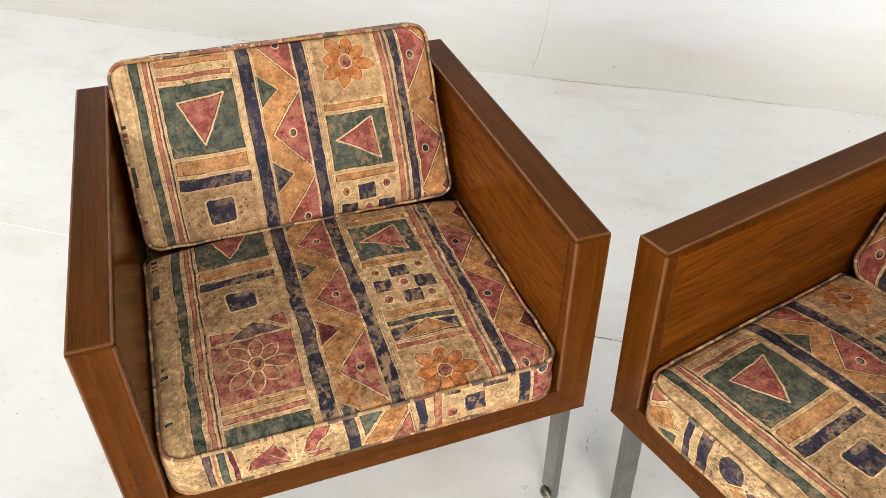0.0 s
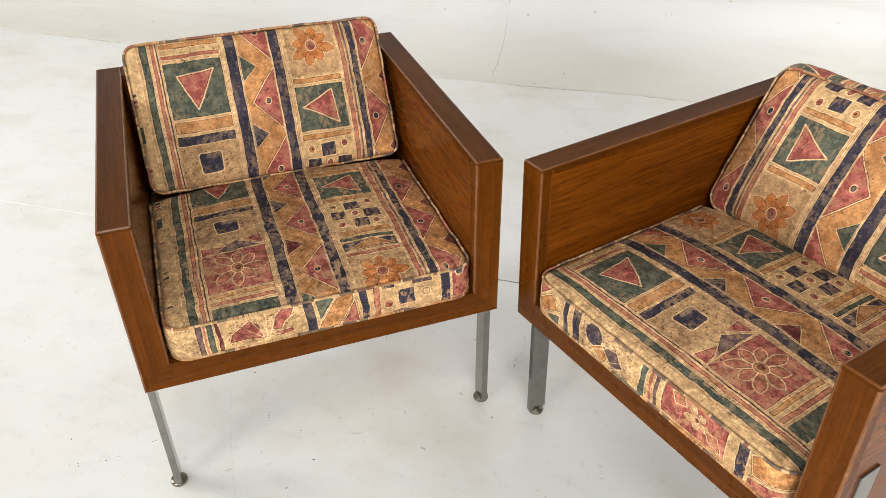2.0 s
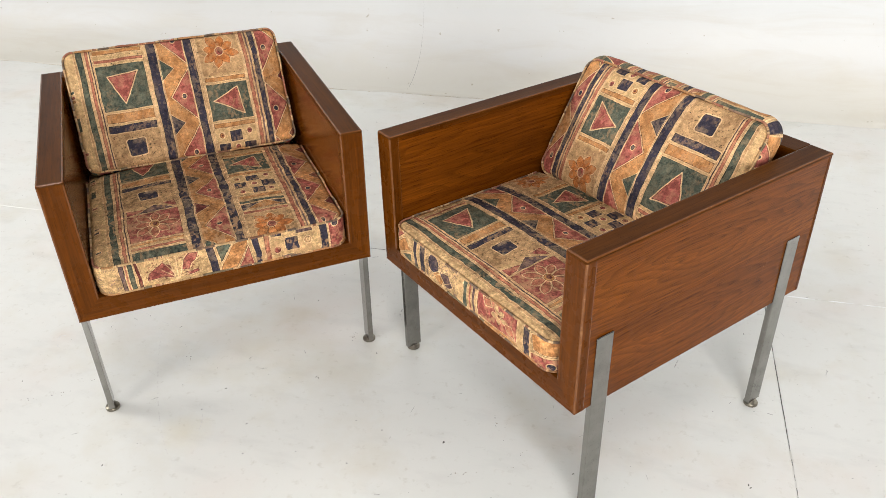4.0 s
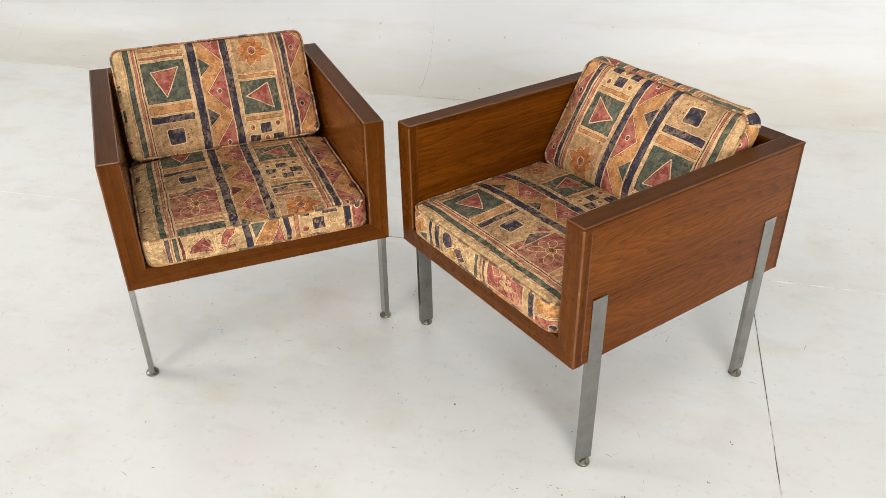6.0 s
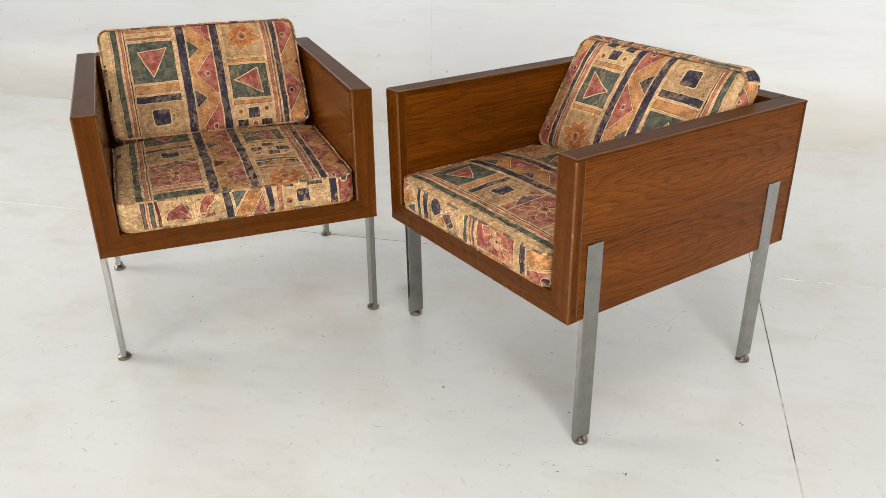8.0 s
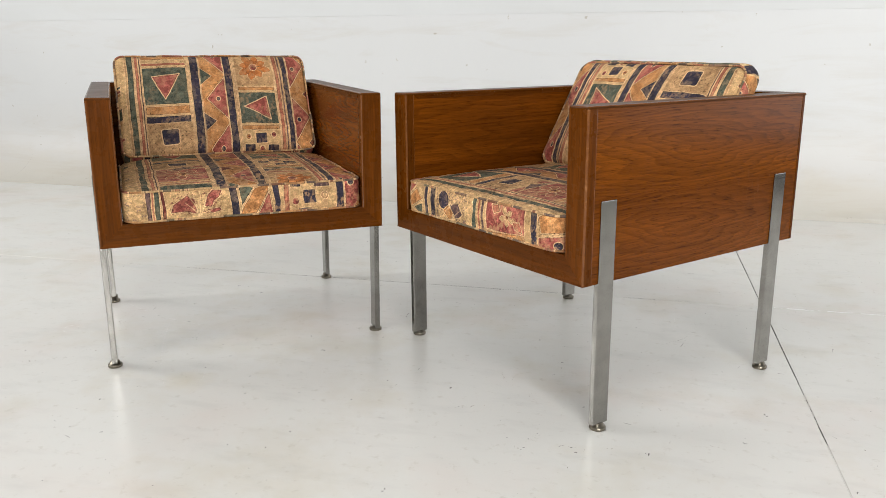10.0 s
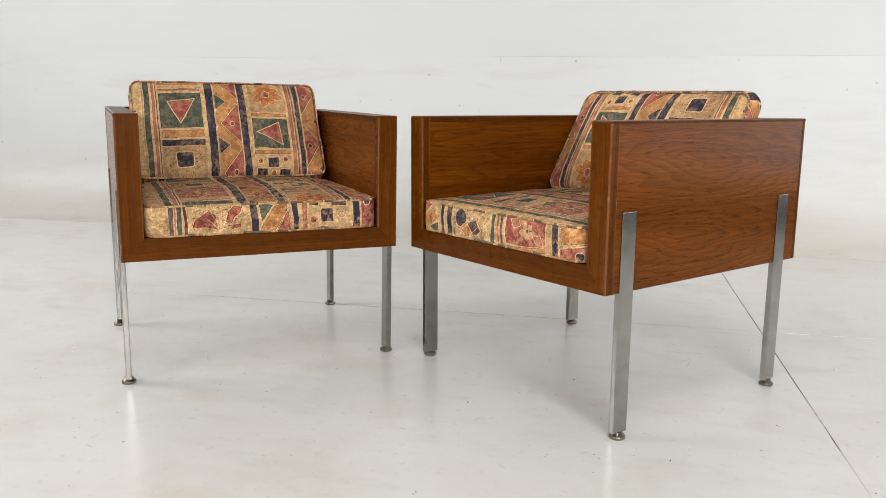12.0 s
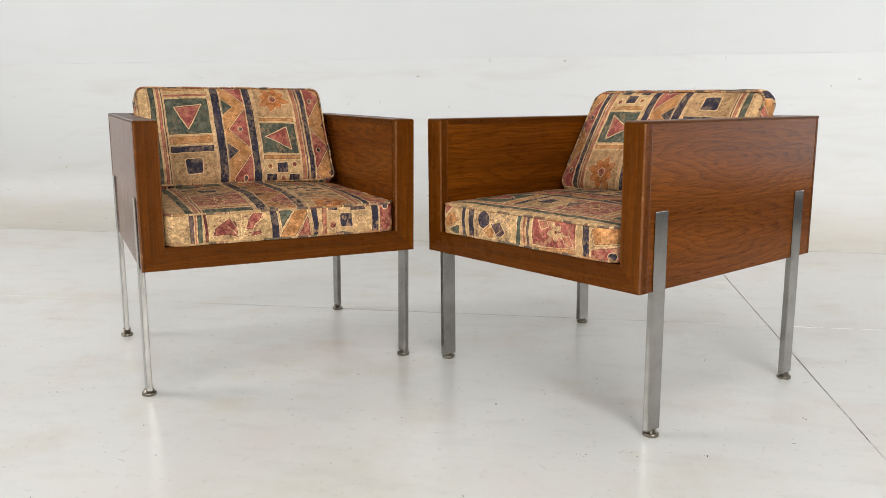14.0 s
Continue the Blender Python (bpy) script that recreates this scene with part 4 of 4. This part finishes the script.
def armchair(key):
    m, (lift, sx, sy) = CHAIRS[key]
    text = {
        "A": "walnut cube armchair with flat steel legs and batik cushions",
        "B": "walnut cube armchair with steel legs, scratched on its outer arm panel",
    }[key]
    root = tagged(new("armchair"), text, "armchair", "pair of armchairs")
    root.matrix_world = m
    for side in (-1, 1):
        lo, hi = sorted((side * (HW - BOARD + 0.0015), side * (HW - 0.0008)))
        seam = 0.4520
        bm = bmesh.new()
        box(bm, (lo, 0.022, seam), (hi, D - 0.010, TOP - CAP), 0.0002, 1)
        part("arm_panel", bm, WOOD_SIDE, root)
        bm = bmesh.new()
        box(bm, (lo, 0.022, LOW), (hi, D - 0.010, seam), 0.0002, 1)
        part("arm_panel", bm, WOOD_SIDE_LOW, root)
        lo, hi = sorted((side * (HW - BOARD), side * HW))
        bm = bmesh.new()
        box(bm, (lo, D - 0.010, LOW), (hi, D - 0.0004, TOP - CAP))
        edges = [e for e in bm.edges if all(v.co.y > D - 0.001 for v in e.verts)]
        bmesh.ops.bevel(bm, geom=edges, offset=0.0036, segments=3, profile=0.5, affect="EDGES")
        part("rear_lipping", bm, WOOD_UP, root)
        bm = bmesh.new()
        cap_board(bm, lo, hi)
        lighten_edges(part("arm_cap", bm, WOOD_TOP, root, "dark solid walnut edge strip"), lambda c: c.z > TOP - 0.0016)
        lipping(root, side)
        # front stile, mitred to the rail
        bm = bmesh.new()
        a, b = side * HW, side * (HW - BOARD)
        prism(bm, [(a, LOW), (a, TOP - CAP), (b, TOP - CAP), (b, LOW + BOARD)], 0.0, 0.024, 0.0034, on_mitre)
        lighten_edges(part("front_stile", bm, WOOD_UP, root), lambda c: True)
        for y in (0.0575, D - 0.0700):
            x = side * HW
            leg(root, side, y, lift - sx * x - sy * y)
    bm = bmesh.new()
    prism(bm, [(-HW, LOW), (HW, LOW), (HW - BOARD, LOW + BOARD), (-HW + BOARD, LOW + BOARD)], 0.0, 0.024, 0.0034, on_mitre)
    lighten_edges(part("front_rail", bm, WOOD_RAIL, root), lambda c: c.y < 0.012)
    bm = bmesh.new()
    box(bm, (-HW + BOARD, D - BOARD, LOW), (HW - BOARD, D, TOP - CAP), 0.0008, 1)
    part("back_panel", bm, WOOD_RAIL, root)
    bm = bmesh.new()
    box(bm, (-HW + BOARD, D - BOARD, TOP - CAP), (HW - BOARD, D, TOP), 0.0009, 2)
    part("back_cap", bm, WOOD_TOP_BACK, root, "dark solid walnut edge strip")
    bm = bmesh.new()
    box(bm, (-HW + BOARD, 0.024, LOW + 0.012), (HW - BOARD, D - BOARD, LOW + BOARD - 0.003))
    part("seat_deck", bm, DECK, root, "dark seat board")
    if key == "B":
        panel_scratches(root)
    return root


SEAT_HY = 0.280
SEAT_Y = -0.004 + SEAT_HY
BACK_H = 0.142


def seat_dent(y):
    """Where the back cushion presses into the seat."""
    return np.clip((y + SEAT_Y - 0.404) * 0.58, 0, 0.044)


for key in ("A", "B"):
    armchair(key)
    m = CHAIRS[key][0]
    if key == "A":
        seat_map = lambda x, y: (x, 486 - (y + SEAT_Y * 1000))
        back_map = lambda x, y: (x, BACK_H * 1000 - y - 2.5)
        words = ("seat cushion in faded geometric batik print, stripes running front to back", "back cushion in geometric batik print leaning in the armchair")
    else:
        seat_map = lambda x, y: (y + SEAT_Y * 1000 - 242, x + 261)
        back_map = lambda x, y: (-x, BACK_H * 1000 + y)
        words = ("seat cushion in faded geometric batik print, stripes running side to side", "back cushion in geometric batik print turned upside down")
    edge = (lambda k: lambda x, h: border_print(x, h, k))(key)
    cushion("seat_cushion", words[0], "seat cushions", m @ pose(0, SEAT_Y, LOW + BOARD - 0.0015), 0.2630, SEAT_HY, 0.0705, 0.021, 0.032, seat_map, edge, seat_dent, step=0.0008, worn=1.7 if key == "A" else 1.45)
    lean = math.degrees(math.atan2(0.245, 0.143))
    base = m @ pose(0, 0.405, 0.437) @ pose(0, 0, 0, lean, 0, 0)
    slide, rise, half, tall, corner, puffed, tip, repeat = (0.0, 0.0025, 0.2530, BACK_H + 0.0025, 0.022, 0.0045, 0.0, 300) if key == "A" else (-0.0065, -0.010, 0.2475, BACK_H + 0.001, 0.030, 0.0120, -0.8, 140)
    cushion("back_cushion", words[1], "back cushions", base @ pose(slide, BACK_H + rise, -0.070, 0, 0, tip), half, tall, 0.066, 0.032, corner, back_map, (lambda v0: lambda x, h: cloth_print((230 - x) % 460 - 230, v0 + h, 0.4))(repeat), None, 0.012, 0.022 if key == "B" else 0.0, puffed)


# ---- marks on the floor ----
CHIPS = [
    (0.444, 1.19), (0.474, 1.08), (0.292, 1.339), (0.224, 1.277), (0.215, 0.95), (0.149, 0.614), (0.269, 0.367), (0.18, 0.214), (0.343, 0.271),
    (0.226, -0.063), (0.215, 0.509), (0.419, 0.55), (1.037, 0.422), (0.914, 0.235), (0.84, 0.164), (1.097, -0.084), (0.571, -0.158),
    (0.714, -0.033), (0.985, -0.265), (1.388, 0.054), (2.042, 0.1), (0.675, -0.238), (0.849, -0.312),
]

def floor_marks():
    """Chips, grit and scuffs, each a thin flake on the paint."""
    rng = random.Random(7)
    bm, pale, brown = bmesh.new(), bmesh.new(), bmesh.new()

    def flake(target, x, y, long, wide, turn):
        n = 6
        ring = []
        for k in range(n):
            a = 2 * math.pi * k / n
            r = rng.uniform(0.7, 1.2)
            p, q = long * r * math.cos(a), wide * r * math.sin(a)
            ring.append(target.verts.new((x + p * math.cos(turn) - q * math.sin(turn), y + p * math.sin(turn) + q * math.cos(turn), 0.0004)))
        top = target.verts.new((x, y, 0.0006))
        for k in range(n):
            target.faces.new((ring[k], ring[(k + 1) % n], top))

    for k in range(520):
        x, y = rng.uniform(-0.9, 2.6), rng.uniform(-1.0, 2.4)
        size = rng.choice((0.0005, 0.0007, 0.0009, 0.0011, 0.0016))
        flake(bm, x, y, size * rng.uniform(1, 2.4), size * rng.uniform(0.6, 1), rng.uniform(0, 6.3))
    for k in range(44):                                    # little clusters of chipped paint
        cx, cy, run = rng.uniform(-0.6, 1.6), rng.uniform(-0.9, 1.3), rng.uniform(0, 6.3)
        for j in range(rng.randint(4, 11)):
            along, off = rng.gauss(0, 0.018), rng.gauss(0, 0.004)
            size = rng.choice((0.0004, 0.0006, 0.0008, 0.0010))
            flake(rng.choice((bm, brown, brown)), cx + along * math.cos(run) - off * math.sin(run), cy + along * math.sin(run) + off * math.cos(run), size * rng.uniform(1, 2.6), size, rng.uniform(0, 6.3))
    for k in range(230):
        x, y = rng.uniform(-0.9, 2.6), rng.uniform(-1.0, 2.4)
        flake(pale, x, y, rng.uniform(0.003, 0.012), rng.uniform(0.0004, 0.0009), rng.uniform(0, 6.3))
    for x, y in CHIPS:
        for k in range(rng.choice((1, 1, 2, 3))):
            flake(bm, x + rng.gauss(0, 0.005) * (k > 0), y + rng.gauss(0, 0.005) * (k > 0), rng.uniform(0.0016, 0.0042), rng.uniform(0.0008, 0.0018), rng.uniform(0, 6.3))
    flake(bm, 0.546, 0.199, 0.0035, 0.0022, 0.6)
    tagged(link("floor_grit", bm, GRIME), "dark grit and paint chips on the white floor", "grit", kind="stuff")
    tagged(link("floor_specks", brown, BROWN_GRIME), "tiny brown specks in the white floor paint", "specks", kind="stuff")
    tagged(link("floor_scuffs", pale, PALE_GRIME), "pale grey scuffs on the white floor", "scuff", kind="stuff")


SCRATCHES = {PALE_GRIME: bmesh.new(), FAINT_GRIME: bmesh.new()}


def scratch(points, wide, mat):
    """A fine broken scratch along a smooth curve through points on the floor."""
    bm = SCRATCHES[mat]
    line = []
    ends = [points[0]] + points + [points[-1]]
    for k in range(len(points) - 1):
        p0, p1, p2, p3 = [Vector((x, y)) for x, y in ends[k:k + 4]]
        for s in range(60):
            t = s / 60
            line.append(0.5 * (2 * p1 + (p2 - p0) * t + (2 * p0 - 5 * p1 + 4 * p2 - p3) * t * t + (3 * p1 - p0 - 3 * p2 + p3) * t ** 3))
    last, n = None, len(line)
    for k, p in enumerate(line):
        d = (line[min(n - 1, k + 1)] - line[max(0, k - 1)]).normalized()
        side = Vector((-d.y, d.x))
        w = wide * (0.3 + 0.7 * math.sin(math.pi * (k + 0.5) / n)) * max(0.0, 0.30 + 1.9 * noise.noise((p.x * 170, p.y * 170, wide * 900)))
        now = [bm.verts.new((p.x + side.x * e * w, p.y + side.y * e * w, 0.0003)) for e in (-1, 1)] if w > 0.0001 else None
        if now and last:
            bm.faces.new((last[0], last[1], now[1], now[0]))
        last = now


floor_marks()
scratch([(1.108, 0.113), (1.155, 0.102), (1.198, 0.102), (1.229, 0.112)], 0.0009, PALE_GRIME)
scratch([(1.194, 0.094), (1.16, 0.077), (1.13, 0.063)], 0.0008, PALE_GRIME)
scratch([(1.396, 0.344), (1.373, 0.288), (1.307, 0.222), (1.218, 0.152)], 0.0008, FAINT_GRIME)
scratch([(0.801, 0.829), (0.728, 0.734), (0.684, 0.654), (0.68, 0.606)], 0.0008, FAINT_GRIME)
scratch([(0.747, 0.675), (0.718, 0.652), (0.706, 0.625)], 0.0009, PALE_GRIME)
scratch([(0.17, 0.969), (0.121, 0.849), (0.069, 0.685), (0.044, 0.574), (0.038, 0.525)], 0.0018, FAINT_GRIME)
scratch([(0.157, 0.624), (0.13, 0.569), (0.116, 0.55)], 0.0013, FAINT_GRIME)
scratch([(0.113, 1.229), (0.17, 1.031), (0.238, 0.901)], 0.0014, FAINT_GRIME)
scratch([(-0.034, 1.078), (-0.057, 1.102), (-0.074, 1.066), (-0.059, 1.026)], 0.0016, FAINT_GRIME)
tagged(link("floor_scratches", SCRATCHES[PALE_GRIME], PALE_GRIME), "thin broken grey scratches in the white floor paint", "scratches", kind="stuff")
tagged(link("floor_smears", SCRATCHES[FAINT_GRIME], FAINT_GRIME), "faint broken smears on the white floor paint", "smears", kind="stuff")
